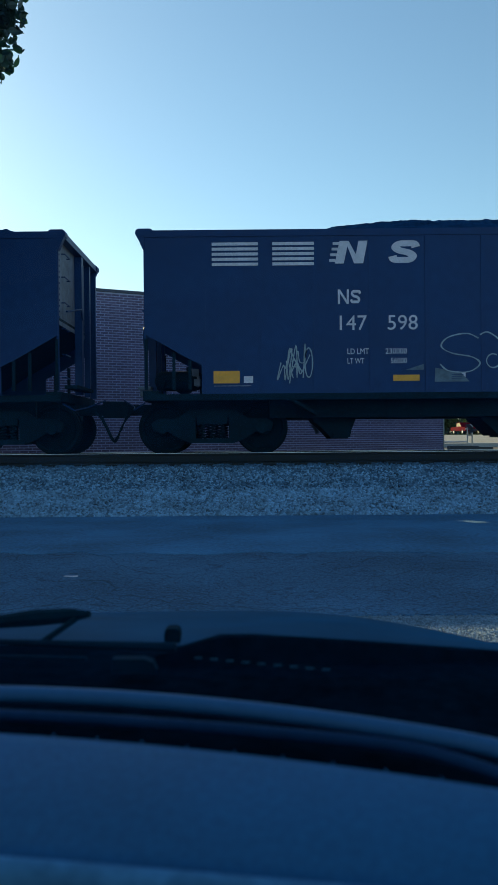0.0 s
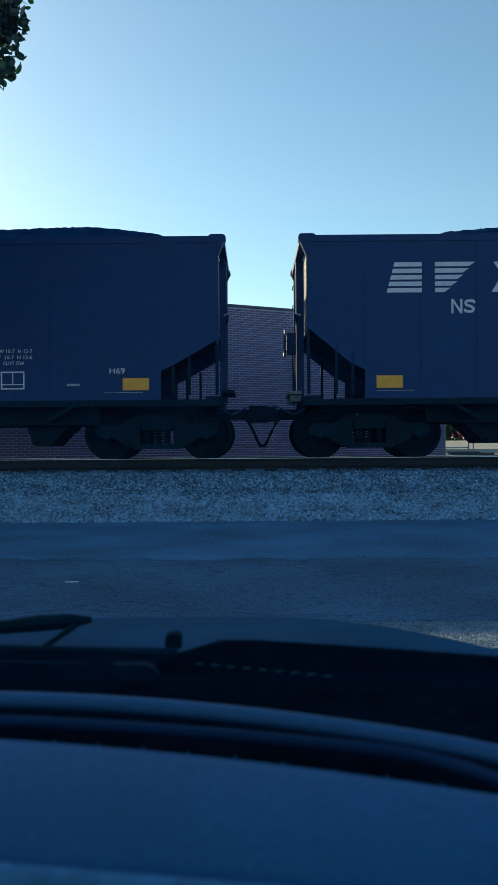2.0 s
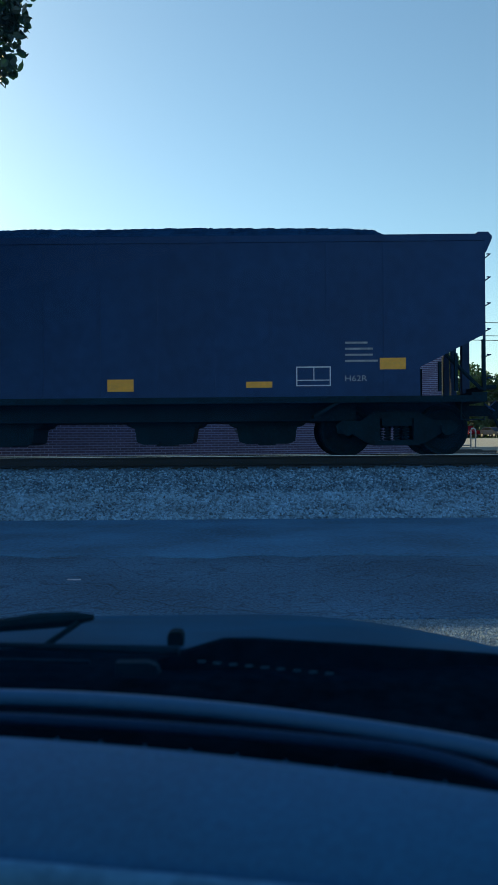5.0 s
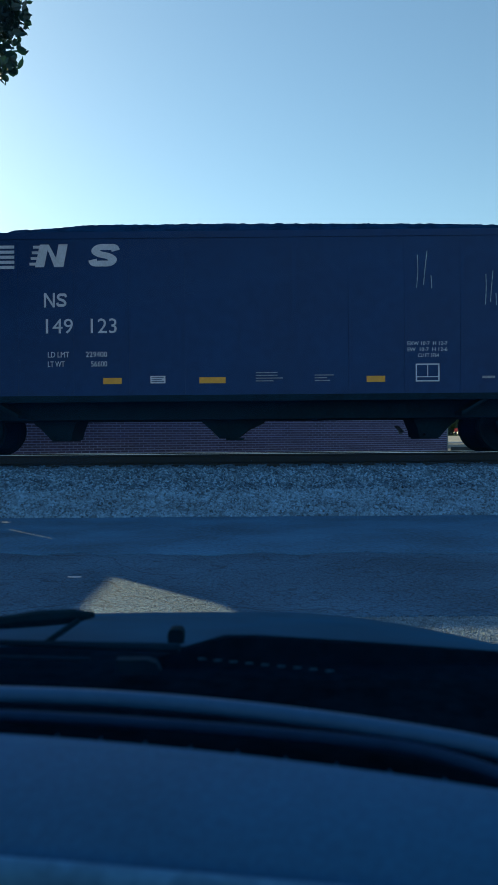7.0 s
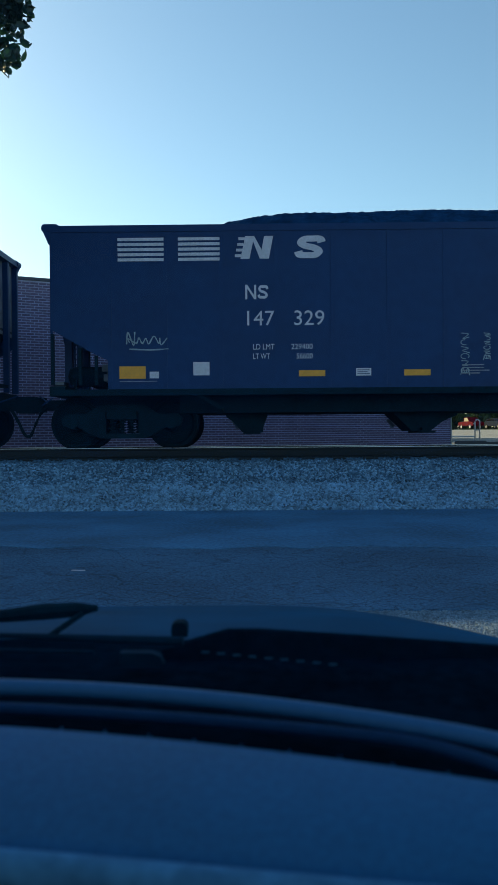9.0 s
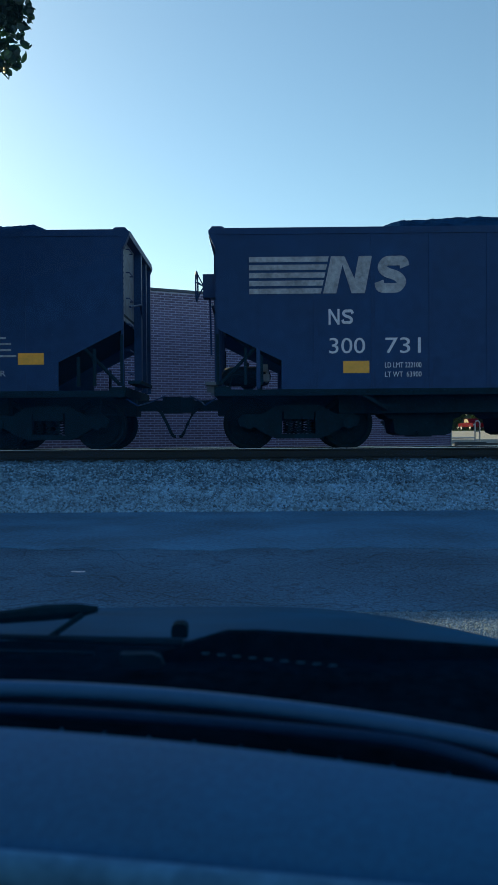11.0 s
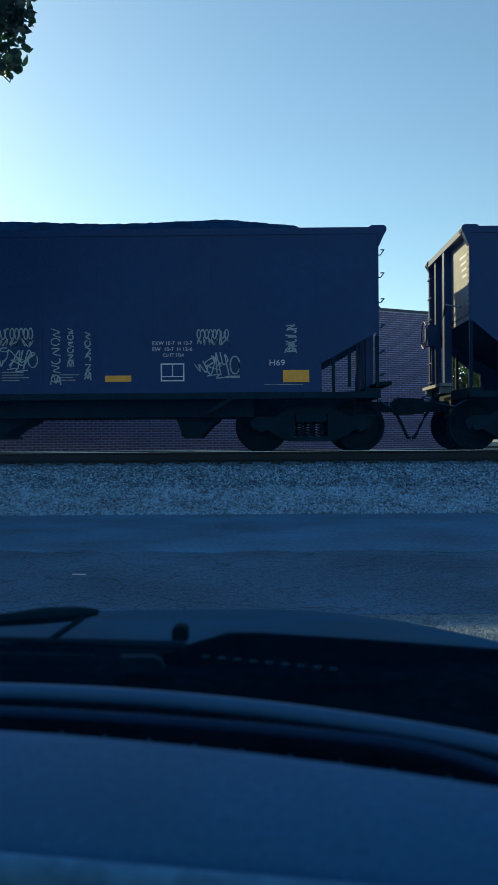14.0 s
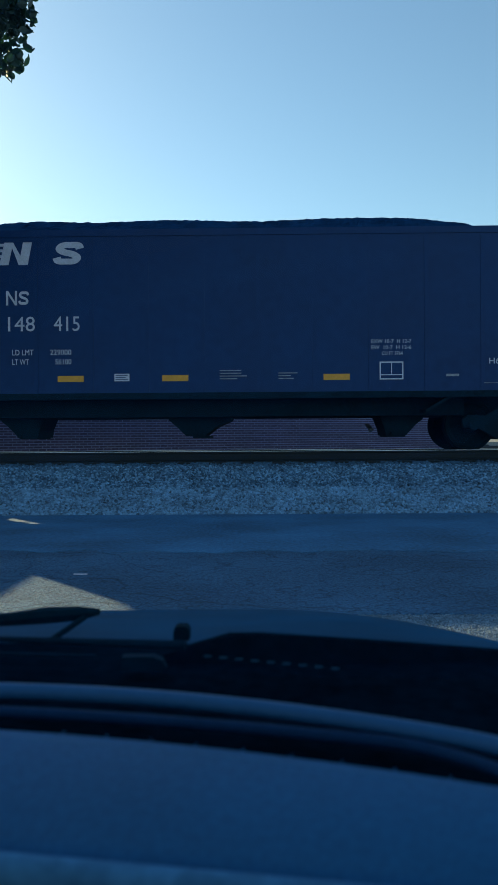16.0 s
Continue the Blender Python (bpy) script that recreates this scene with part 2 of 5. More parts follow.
def rows_mesh(name, profile, x0, x1, mat, steps=1):
    """A sheet that runs along x with one section of (y, z)."""
    xs = [x0 + (x1 - x0) * i / steps for i in range(steps + 1)]
    verts = [(x, y, z) for x in xs for y, z in profile]
    n = len(profile)
    faces = [(i * n + j, (i + 1) * n + j, (i + 1) * n + j + 1, i * n + j + 1) for i in range(steps) for j in range(n - 1)]
    me = bpy.data.meshes.new(name)
    me.from_pydata(verts, [], faces)
    me.materials.append(mat)
    return new(name, me)


# ---- ground, road, track bed ----
ground = rows_mesh("ground", [(-600, -0.02), (17, -0.02), (21, 0.5), (45, 0.75), (125, 1.45), (1500, 1.6)], -900, 900, LOT)
tagged(ground, "flat grey asphalt ground reaching to the horizon", "ground", kind="structure")


def slab(name, y0, y1, z, mat, label, category, x0=-330, x1=330, wave=0.0, drop=0.12):
    """A paved strip along the track with a slightly uneven near edge."""
    bm = bmesh.new()
    n = 3000 if wave else 1
    near = [(x0 + (x1 - x0) * i / n, y0 + (wave * (noise.noise((i * 0.7, 3.1, 0)) + 0.7 * noise.noise((i * 2.3, 7.1, 0))) if wave else 0)) for i in range(n + 1)]
    prism(bm, near + [(x1, y1), (x0, y1)], z - drop, z, "z")
    return tagged(new(name, finish(name, bm, mat)), label, category, kind="structure")


slab("road_1", 8.4, 13.3, 0.006, SMOOTH, "smooth dark resurfaced strip of asphalt road", "road", wave=0.5)
slab("road_2", 5.45, 9.2, 0.0, ASPHALT, "coarse old cracked asphalt road", "road")
slab("pavement", -8.0, 5.45, -0.012, GRAVEL, "pale worn gravel parking strip beside the road", "pavement")

TRACK_Y, RAIL_Z = 16.21, 0.88
bed = rows_mesh("ballast_bed", [(12.3, -0.01), (12.55, 0.02), (13.9, 0.34), (14.62, 0.60), (14.95, 0.655), (17.45, 0.655), (19.6, 0.3)],
                -330, 330, BALLAST)
tagged(bed, "grey crushed stone ballast shoulder of the railway track", "ballast", kind="structure")


def rail_outline(y):
    half = [(0.076, 0.0), (0.076, 0.012), (0.012, 0.032), (0.009, 0.14), (0.034, 0.15), (0.036, 0.175), (0.028, 0.185)]
    return [(y + a, RAIL_Z - 0.185 + b) for a, b in half] + [(y - a, RAIL_Z - 0.185 + b) for a, b in half[::-1]]


track = tagged(new("railway_track"), "steel rails on dark timber sleepers in grey ballast", "railway track", kind="structure")
for side in (-0.7525, 0.7525):
    rail = part("rail", lambda bm: prism(bm, rail_outline(TRACK_Y + side), -330, 330, "x"), RUST, track, "rusty steel rail")
    part("rail_head", lambda bm: box(bm, -330, 330, TRACK_Y + side - 0.0385, TRACK_Y + side + 0.0385, RAIL_Z - 0.005, RAIL_Z + 0.002),
         TREAD, rail, "bright worn running surface")
for i in range(60):
    x = -16.5 + 0.56 * i
    part("sleeper", lambda bm: box(bm, -0.115, 0.115, -1.3, 1.3, -0.17, 0), TIE, track, key="sleeper",
         at=(x, TRACK_Y, RAIL_Z - 0.185))
    for side in (-0.7525, 0.7525):
        part("tie_plate", lambda bm: box(bm, -0.095, 0.095, -0.17, 0.17, 0, 0.014), RUST, track, key="tie_plate",
             at=(x, TRACK_Y + side, RAIL_Z - 0.186))


def stones(name, count, spread, height, size, mat, label):
    """Loose broken stones, each a small uneven lump, in one mesh."""
    rng = np.random.default_rng(count)
    base = bmesh.new()
    bmesh.ops.create_icosphere(base, subdivisions=1, radius=1.0)
    base.verts.ensure_lookup_table()
    bv = np.array([v.co[:] for v in base.verts])
    bf = np.array([[v.index for v in f.verts] for f in base.faces])
    base.free()
    keep = rng.permutation(len(bf))
    x = rng.uniform(spread[0], spread[1], count)
    y = rng.uniform(spread[2], spread[3], count)
    z = height(y)
    r = rng.uniform(size[0], size[1], count)
    verts = bv[None] * (1 + rng.uniform(-0.35, 0.35, (count, len(bv), 1))) * r[:, None, None]
    verts *= rng.uniform(0.6, 1.2, (count, 1, 3))
    w = rng.uniform(0, 6.28, count)
    c, s = np.cos(w)[:, None], np.sin(w)[:, None]
    verts = np.stack([verts[..., 0] * c - verts[..., 1] * s, verts[..., 0] * s + verts[..., 1] * c, verts[..., 2]], -1)
    verts += np.stack([x, y, z + r * 0.25], -1)[:, None]
    faces = (bf[None] + (np.arange(count) * len(bv))[:, None, None]).reshape(-1, 3)
    me = bpy.data.meshes.new(name)
    me.from_pydata(verts.reshape(-1, 3).tolist(), [], faces.tolist())
    me.materials.append(mat)
    return tagged(new(name, me), label, "stones", kind="stuff")


def bed_height(y):
    return np.interp(y, [12.3, 12.55, 13.9, 14.62, 14.95, 17.45], [-0.01, 0.02, 0.34, 0.60, 0.655, 0.655])


stones("ballast_stones", 38000, (-6.2, 6.2, 12.38, 14.75), bed_height, (0.013, 0.034), STONE, "loose grey crushed stones on the track bed")
DUSTY = material("coal_dusted_stone", (0.070, 0.130, 0.215), 0.95, spread=0.9, grain=26, stain=2, bump=0.4, depth=0.01, island=0.8)
stones("dusty_stones", 19000, (-6.2, 6.2, 13.75, 15.2), bed_height, (0.013, 0.034), DUSTY, "coal-dusted dark crushed stones along the rail")
PEBBLE = material("pale_pebbles", (0.20, 0.265, 0.35), 0.95, spread=0.7, grain=40, stain=2, bump=0.3, depth=0.005, island=0.6)
stones("gravel_stones", 30000, (-0.3, 2.0, 3.4, 5.48), lambda y: y * 0.0 - 0.012, (0.0035, 0.0085), PEBBLE, "pale loose gravel beside the road")


# ---- brick building behind the track ----
WALL_TURN = radians(27.5)
CORNER = Vector((6.24, 27.5, 0.0))
ALONG = Vector((-math.cos(WALL_TURN), -math.sin(WALL_TURN), 0))
BACK = Vector((math.sin(WALL_TURN) * -1, math.cos(WALL_TURN), 0))
WALL_LEN, WALL_BASE, WALL_TOP, COURSE, BRICK_LEN = 17.6, 0.4, 5.04, 0.0677, 0.213
building = tagged(new("brick_building"), "low dark red brick building with a flat metal roof edge", "building")
turn = Matrix.Rotation(math.atan2(ALONG.y, ALONG.x), 4, "Z")
building.matrix_world = Matrix.Translation(CORNER) @ turn
# in its own space x runs along the front wall away from the corner, and -y points back
part("wall", lambda bm: box(bm, 0, WALL_LEN, -9.0, -0.012, 0.0, WALL_TOP), MORTAR, building, "brick wall with grey mortar joints")
part("roof", lambda bm: box(bm, -0.22, WALL_LEN + 0.2, -9.2, 0.04, WALL_TOP + 0.002, WALL_TOP + 0.075), ROOF, building, "dark metal roof edge")
part("gutter", lambda bm: prism(bm, [(0.045, WALL_TOP + 0.085), (0.14, WALL_TOP + 0.085), (0.12, WALL_TOP + 0.02), (0.045, WALL_TOP + 0.02)], -0.28, 0.3, "x"),
     STEEL, building, "short metal gutter end")
part("corner_trim", lambda bm: box(bm, -0.025, 0.012, -0.05, 0.012, 0.3, WALL_TOP - 0.002), CONCRETE, building, "narrow pale corner strip")
courses = int((WALL_TOP - WALL_BASE) / COURSE)
joined = bmesh.new()


def brick_shape(bm):
    box(bm, 0.009, BRICK_LEN - 0.009, -0.04, 0.0, 0.009, COURSE - 0.009)


for c in range(courses):
    z = WALL_BASE + c * COURSE
    off = 0.016 + (BRICK_LEN / 2 if c % 2 else 0)
    if c % 2:
        box(joined, 0.02, 0.016 + BRICK_LEN / 2 - 0.009, -0.04, 0.0, z + 0.009, z + COURSE - 0.009)
    for i in range(int((WALL_LEN - off) / BRICK_LEN)):
        x = off + i * BRICK_LEN
        if 2 <= c < 12 and i < 30:
            part("brick", brick_shape, BRICK, building, key="brick", at=(x, 0, z))
        elif x < 15.0:
            jog = random.uniform(-0.003, 0.002)
            box(joined, x + 0.009, x + BRICK_LEN - 0.009, -0.04, jog, z + 0.009, z + COURSE - 0.009)
BRICK_REST = material("dark_red_brickwork", (0.158, 0.120, 0.218), 0.85, spread=0.4, grain=12, stain=1.3, bump=0.2, island=0.6)
rest = new("brickwork", finish("brickwork", joined, BRICK_REST))
rest.parent = building
tagged(rest, "courses of dark red brick", kind="stuff")

# ---- hopper cars ----
# A car's own space: x along the car from its body's end, y across (the side to the road is negative), z from the rail.
HALF = 1.60


def text_mesh(words):
    """Flat lettering in the built-in font, pushed to a thin plate, in a box of 1 by 1."""
    if ("text", words) in KEPT:
        return KEPT["text", words]
    curve = bpy.data.curves.new("lettering", "FONT")
    curve.body, curve.extrude, curve.resolution_u = words, 0.5, 3
    ob = new("lettering", curve)
    me = bpy.data.meshes.new_from_object(ob.evaluated_get(bpy.context.evaluated_depsgraph_get()))
    bpy.data.objects.remove(ob)
    co = np.array([v.co[:] for v in me.vertices])
    lo, hi = co.min(0), co.max(0)
    co = (co - lo) / (hi - lo)
    for v, c in zip(me.vertices, co):
        v.co = (c[0], -c[2], c[1])
    me.update()
    KEPT["text", words] = me
    return me


def lettering(car, words, x0, x1, z0, z1, mat=None, label="white stencilled lettering"):
    me = text_mesh(words)
    if not me.materials:
        me.materials.append(mat or WHITE)
    ob = new("lettering", me)
    ob.parent = car
    ob.location, ob.scale = (x0, -HALF, z0), (x1 - x0, 0.0105, z1 - z0)
    return tagged(ob, label)


def plate(car, name, x0, x1, z0, z1, mat, label=""):
    w, h = round(x1 - x0, 3), round(z1 - z0, 3)
    return part(name, lambda bm: box(bm, 0, w, -0.0105, 0, 0, h), mat, car, label, at=(x0, -HALF, z0), key=(name, w, h, mat.name))


def shapes(car, name, outlines, mat, label, key, depth=0.0105):
    def make(bm):
        for o in outlines:
            prism(bm, o, -HALF - depth, -HALF)
    return part(name, make, mat, car, label, key=key)


def slanted(x0, x1, z0, z1, lean=0.0):
    return [(x0, z0), (x1, z0), (x1 + lean, z1), (x0 + lean, z1)]


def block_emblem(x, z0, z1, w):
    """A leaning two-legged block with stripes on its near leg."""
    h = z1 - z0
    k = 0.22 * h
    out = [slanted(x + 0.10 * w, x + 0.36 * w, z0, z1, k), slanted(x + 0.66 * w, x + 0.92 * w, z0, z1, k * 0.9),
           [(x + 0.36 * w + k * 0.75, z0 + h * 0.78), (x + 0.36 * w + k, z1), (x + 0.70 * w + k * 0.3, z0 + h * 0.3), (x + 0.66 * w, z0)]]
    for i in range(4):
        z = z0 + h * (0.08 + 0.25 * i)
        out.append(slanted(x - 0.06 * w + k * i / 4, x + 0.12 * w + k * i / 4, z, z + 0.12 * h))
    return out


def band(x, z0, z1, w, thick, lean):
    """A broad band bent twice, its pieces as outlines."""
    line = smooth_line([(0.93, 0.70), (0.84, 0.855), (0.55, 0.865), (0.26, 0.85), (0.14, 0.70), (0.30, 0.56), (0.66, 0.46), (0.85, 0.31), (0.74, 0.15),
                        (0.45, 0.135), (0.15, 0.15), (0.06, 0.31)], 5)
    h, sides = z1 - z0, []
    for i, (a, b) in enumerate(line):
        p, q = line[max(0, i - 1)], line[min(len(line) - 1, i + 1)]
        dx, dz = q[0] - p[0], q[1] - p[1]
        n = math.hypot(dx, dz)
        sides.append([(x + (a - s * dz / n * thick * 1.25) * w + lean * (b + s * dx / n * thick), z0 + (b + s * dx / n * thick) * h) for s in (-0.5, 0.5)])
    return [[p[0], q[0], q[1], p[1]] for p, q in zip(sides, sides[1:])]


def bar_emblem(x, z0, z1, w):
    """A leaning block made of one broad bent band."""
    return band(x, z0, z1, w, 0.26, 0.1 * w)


def bars_of_text(x0, x1, z0, z1, lines, seed):
    rng = random.Random(seed)
    out, step = [], (z1 - z0) / lines
    for i in range(lines):
        end = x1 - (x1 - x0) * rng.choice((0, 0.05, 0.2, 0.35))
        out.append(slanted(x0, end, z1 - (i + 0.66) * step, z1 - (i + 0.34) * step))
    return out


def smooth_line(pts, steps=7):
    """A soft curve through the given places."""
    out = []
    p = [pts[0]] + list(pts) + [pts[-1]]
    for a, b, c, d in zip(p, p[1:], p[2:], p[3:]):
        for i in range(steps):
            t = i / steps
            out.append(tuple(0.5 * (2 * b[q] + (c[q] - a[q]) * t + (2 * a[q] - 5 * b[q] + 4 * c[q] - d[q]) * t * t
                                    + (3 * b[q] - a[q] - 3 * c[q] + d[q]) * t ** 3) for q in (0, 1)))
    return out + [pts[-1]]


def ring(cx, cy, rx, ry, start=0.0, turns=1.1):
    return [(cx + rx * math.cos(start + i * 0.7), cy + ry * math.sin(start + i * 0.7)) for i in range(int(turns * 9) + 1)]


def scribble(car, x, z, w, h, seed, style="tag", r=0.0085):
    """Sprayed strokes and loops with no readable letters."""
    rng = random.Random(seed)

    def jit(pts, d=0.085):
        return [(a + rng.uniform(-d, d), b + rng.uniform(-d, d)) for a, b in pts]
    if style == "tag":
        strokes = [jit([(0.0, 0.45), (0.05, 0.2), (0.10, 0.42), (0.16, 0.15), (0.25, 0.5)]),
                   jit([(0.22, 0.62), (0.30, 0.15), (0.36, 0.75), (0.22, 0.55), (0.44, 0.2)]),
                   jit([(0.40, 0.12), (0.52, 0.95), (0.56, 0.1)]), jit([(0.38, 0.42), (0.66, 0.5)]),
                   jit([(0.60, 0.85), (0.62, 0.45), (0.74, 0.62), (0.70, 0.9), (0.68, 0.1)]),
                   ring(0.87 + rng.uniform(-0.03, 0.02), 0.45 + rng.uniform(-0.05, 0.1), 0.11, 0.34, rng.uniform(0, 6), 1.15)]
        strokes += [jit([(0.12, 0.30), (0.34, 0.55), (0.30, 0.85), (0.46, 0.60), (0.62, 0.30)]), jit([(0.30, 0.30), (0.48, 0.45), (0.64, 0.25), (0.78, 0.55), (0.92, 0.75)])]
        rng.shuffle(strokes)
        strokes = strokes[:rng.choice((7, 8))]
        if rng.random() < 0.6:
            strokes.append(jit([(0.25, 0.02), (0.5, 0.08), (0.45, -0.06), (0.75, 0.0)], 0.02))
        if rng.random() < 0.5:
            strokes.append(ring(0.2, 0.95, 0.10, 0.09, 1.0, 0.95))
    elif style == "long":
        strokes = [ring(0.06 + 0.115 * i, 0.68, 0.05, 0.26, rng.uniform(0, 6), rng.choice((0.7, 1.0, 1.1))) for i in range(8)]
        strokes += [jit([(0.02 + 0.16 * i, 0.1), (0.07 + 0.16 * i, 0.42), (0.10 + 0.16 * i, 0.08), (0.15 + 0.16 * i, 0.36)]) for i in range(6)]
    elif style == "column":
        strokes = []
        for i in range(6):
            y = 0.90 - 0.16 * i
            strokes.append(ring(0.5, y, 0.35, 0.06, rng.uniform(0, 6), rng.choice((0.6, 0.9, 1.0))) if i % 2 else
                           jit([(0.15, y + 0.05), (0.8, y + 0.02), (0.3, y - 0.05), (0.9, y - 0.06)], 0.03))
        strokes.append(jit([(0.1, 0.0), (0.3, 0.16), (0.5, 0.02), (0.7, 0.15), (0.9, 0.0)], 0.02))
    elif style == "snake":
        strokes = [[(0.60, 0.88), (0.42, 0.98), (0.14, 0.90), (0.04, 0.72), (0.2, 0.58), (0.5, 0.50), (0.62, 0.36), (0.45, 0.20), (0.15, 0.22), (0.02, 0.36)],
                   [(0.62, 0.95), (0.75, 1.0), (0.95, 0.8), (1.0, 0.6)], ring(0.82, 0.42, 0.10, 0.14, 1.0, 0.9)]
    elif style == "scratch":
        strokes = [[(0.05, 0.02), (0.12, 0.5), (0.10, 0.9)], [(0.45, 0.1), (0.52, 0.45), (0.66, 1.0)], [(0.92, 0.0), (0.88, 0.35)]]
    else:
        strokes = [jit([(0.08 * i, 0.35 + 0.3 * (i % 2)) for i in range(12)], 0.06), [(0.05, 0.1), (0.5, 0.05), (0.9, 0.1)],
                   jit([(0.0, 0.3), (0.02, 0.9), (0.16, 0.3), (0.18, 0.95)], 0.03)]

    def make(bm):
        for line in strokes:
            pts = smooth_line(line)
            left, right = [], []
            for i, (a, b) in enumerate(pts):
                p, q = pts[max(0, i - 1)], pts[min(len(pts) - 1, i + 1)]
                dx, dz = (q[0] - p[0]) * w, (q[1] - p[1]) * h
                n = math.hypot(dx, dz) or 1
                thick = r * (0.75 + 0.5 * noise.noise((a * 9, b * 9, seed)))
                left.append((x + a * w - dz / n * thick, z + b * h + dx / n * thick))
                right.append((x + a * w + dz / n * thick, z + b * h - dx / n * thick))
            lift = -HALF - 0.0112 - 0.0002 * strokes.index(line)
            va = [bm.verts.new((a, lift, b)) for a, b in left]
            vb = [bm.verts.new((a, lift, b)) for a, b in right]
            wa = [bm.verts.new((a, -HALF, b)) for a, b in left]
            wb = [bm.verts.new((a, -HALF, b)) for a, b in right]
            for i in range(len(pts) - 1):
                bm.faces.new([va[i], va[i + 1], vb[i + 1], vb[i]])
                bm.faces.new([va[i], wa[i], wa[i + 1], va[i + 1]])
                bm.faces.new([vb[i], vb[i + 1], wb[i + 1], wb[i]])
    return part("graffiti", make, SPRAY, car, "pale grey sprayed graffiti scrawl")


def wheelset(truck, x):
    ws = new("wheelset")
    ws.parent = truck
    ws.location = (x, 0, 0.457)
    prof = [(0.10, -0.795), (0.13, -0.79), (0.13, -0.765), (0.17, -0.745), (0.36, -0.765), (0.40, -0.80), (0.452, -0.80),
            (0.457, -0.79), (0.460, -0.70), (0.480, -0.69), (0.485, -0.675), (0.47, -0.662), (0.40, -0.662), (0.36, -0.70),
            (0.14, -0.71), (0.10, -0.66)]
    for s in (1, -1):
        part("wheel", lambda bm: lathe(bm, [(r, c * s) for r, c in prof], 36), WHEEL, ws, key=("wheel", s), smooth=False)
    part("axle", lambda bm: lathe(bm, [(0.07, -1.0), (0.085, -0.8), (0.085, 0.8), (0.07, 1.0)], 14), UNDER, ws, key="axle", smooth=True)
    return ws


WHEELS = {-1: [], 1: []}


def truck(car, x):
    tr = new("truck")
    tr.parent = car
    tr.location = (x, 0, 0)
    for s in (-1, 1):
        WHEELS[s].append(wheelset(tr, 0.889 * s))
    frame_side = [(-1.06, 0.40), (-1.10, 0.54), (-0.98, 0.63), (-0.66, 0.62), (-0.40, 0.78), (0.40, 0.78), (0.66, 0.62), (0.98, 0.63),
                  (1.10, 0.54), (1.06, 0.40), (0.80, 0.39), (0.55, 0.24), (0.40, 0.19), (-0.40, 0.19), (-0.55, 0.24), (-0.80, 0.39)]
    for s in (-1, 1):
        y = 1.0 * s

        def side_frame(bm):
            prism(bm, frame_side[:5] + [(-0.30, 0.70), (-0.30, 0.28), (-0.40, 0.19)] + frame_side[14:], y - 0.06, y + 0.06)
            prism(bm, [(-a, b) for a, b in frame_side[:5]] + [(0.30, 0.70), (0.30, 0.28), (0.40, 0.19)] + [(-a, b) for a, b in frame_side[14:]], y - 0.06, y + 0.06)
            box(bm, -0.41, 0.41, y - 0.07, y + 0.07, 0.66, 0.78)
            box(bm, -0.41, 0.41, y - 0.09, y + 0.09, 0.18, 0.27)
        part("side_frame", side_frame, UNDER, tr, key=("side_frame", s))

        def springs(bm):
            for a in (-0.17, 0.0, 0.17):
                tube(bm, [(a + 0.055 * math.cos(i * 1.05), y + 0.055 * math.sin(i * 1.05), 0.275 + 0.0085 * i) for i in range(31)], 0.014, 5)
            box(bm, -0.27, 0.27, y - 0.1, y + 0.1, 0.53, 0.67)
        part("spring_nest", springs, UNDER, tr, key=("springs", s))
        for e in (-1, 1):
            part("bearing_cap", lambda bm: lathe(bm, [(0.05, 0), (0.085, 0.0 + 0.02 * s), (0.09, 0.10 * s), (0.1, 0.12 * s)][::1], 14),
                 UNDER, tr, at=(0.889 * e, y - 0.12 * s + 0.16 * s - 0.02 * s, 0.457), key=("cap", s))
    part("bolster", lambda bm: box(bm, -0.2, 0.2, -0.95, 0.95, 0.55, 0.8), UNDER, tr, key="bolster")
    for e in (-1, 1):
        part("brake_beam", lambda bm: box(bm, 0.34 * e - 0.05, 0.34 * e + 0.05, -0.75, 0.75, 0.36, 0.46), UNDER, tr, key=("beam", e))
    return tr


BAYS = {  # how a discharge bay narrows to its door
    "end": [(-0.75, 1.0), (-0.46, 0.55), (-0.38, 0.50), (-0.22, 0.33), (-0.17, 0.27), (0.20, 0.27), (0.22, 0.40), (0.30, 0.60), (0.50, 1.0)],
    "middle": [(-0.85, 1.0), (-0.60, 0.58), (-0.45, 0.45), (-0.28, 0.28), (0.06, 0.28), (0.28, 0.45), (0.55, 0.57), (0.75, 1.0)],
    "old": [(-1.13, 1.0), (-0.68, 0.56), (-0.56, 0.52), (-0.52, 0.27), (-0.40, 0.22), (0.40, 0.22), (0.52, 0.27), (0.56, 0.52), (0.68, 0.56), (1.13, 1.0)]}
BAYS["far_end"] = [(-a, b) for a, b in BAYS["end"]]


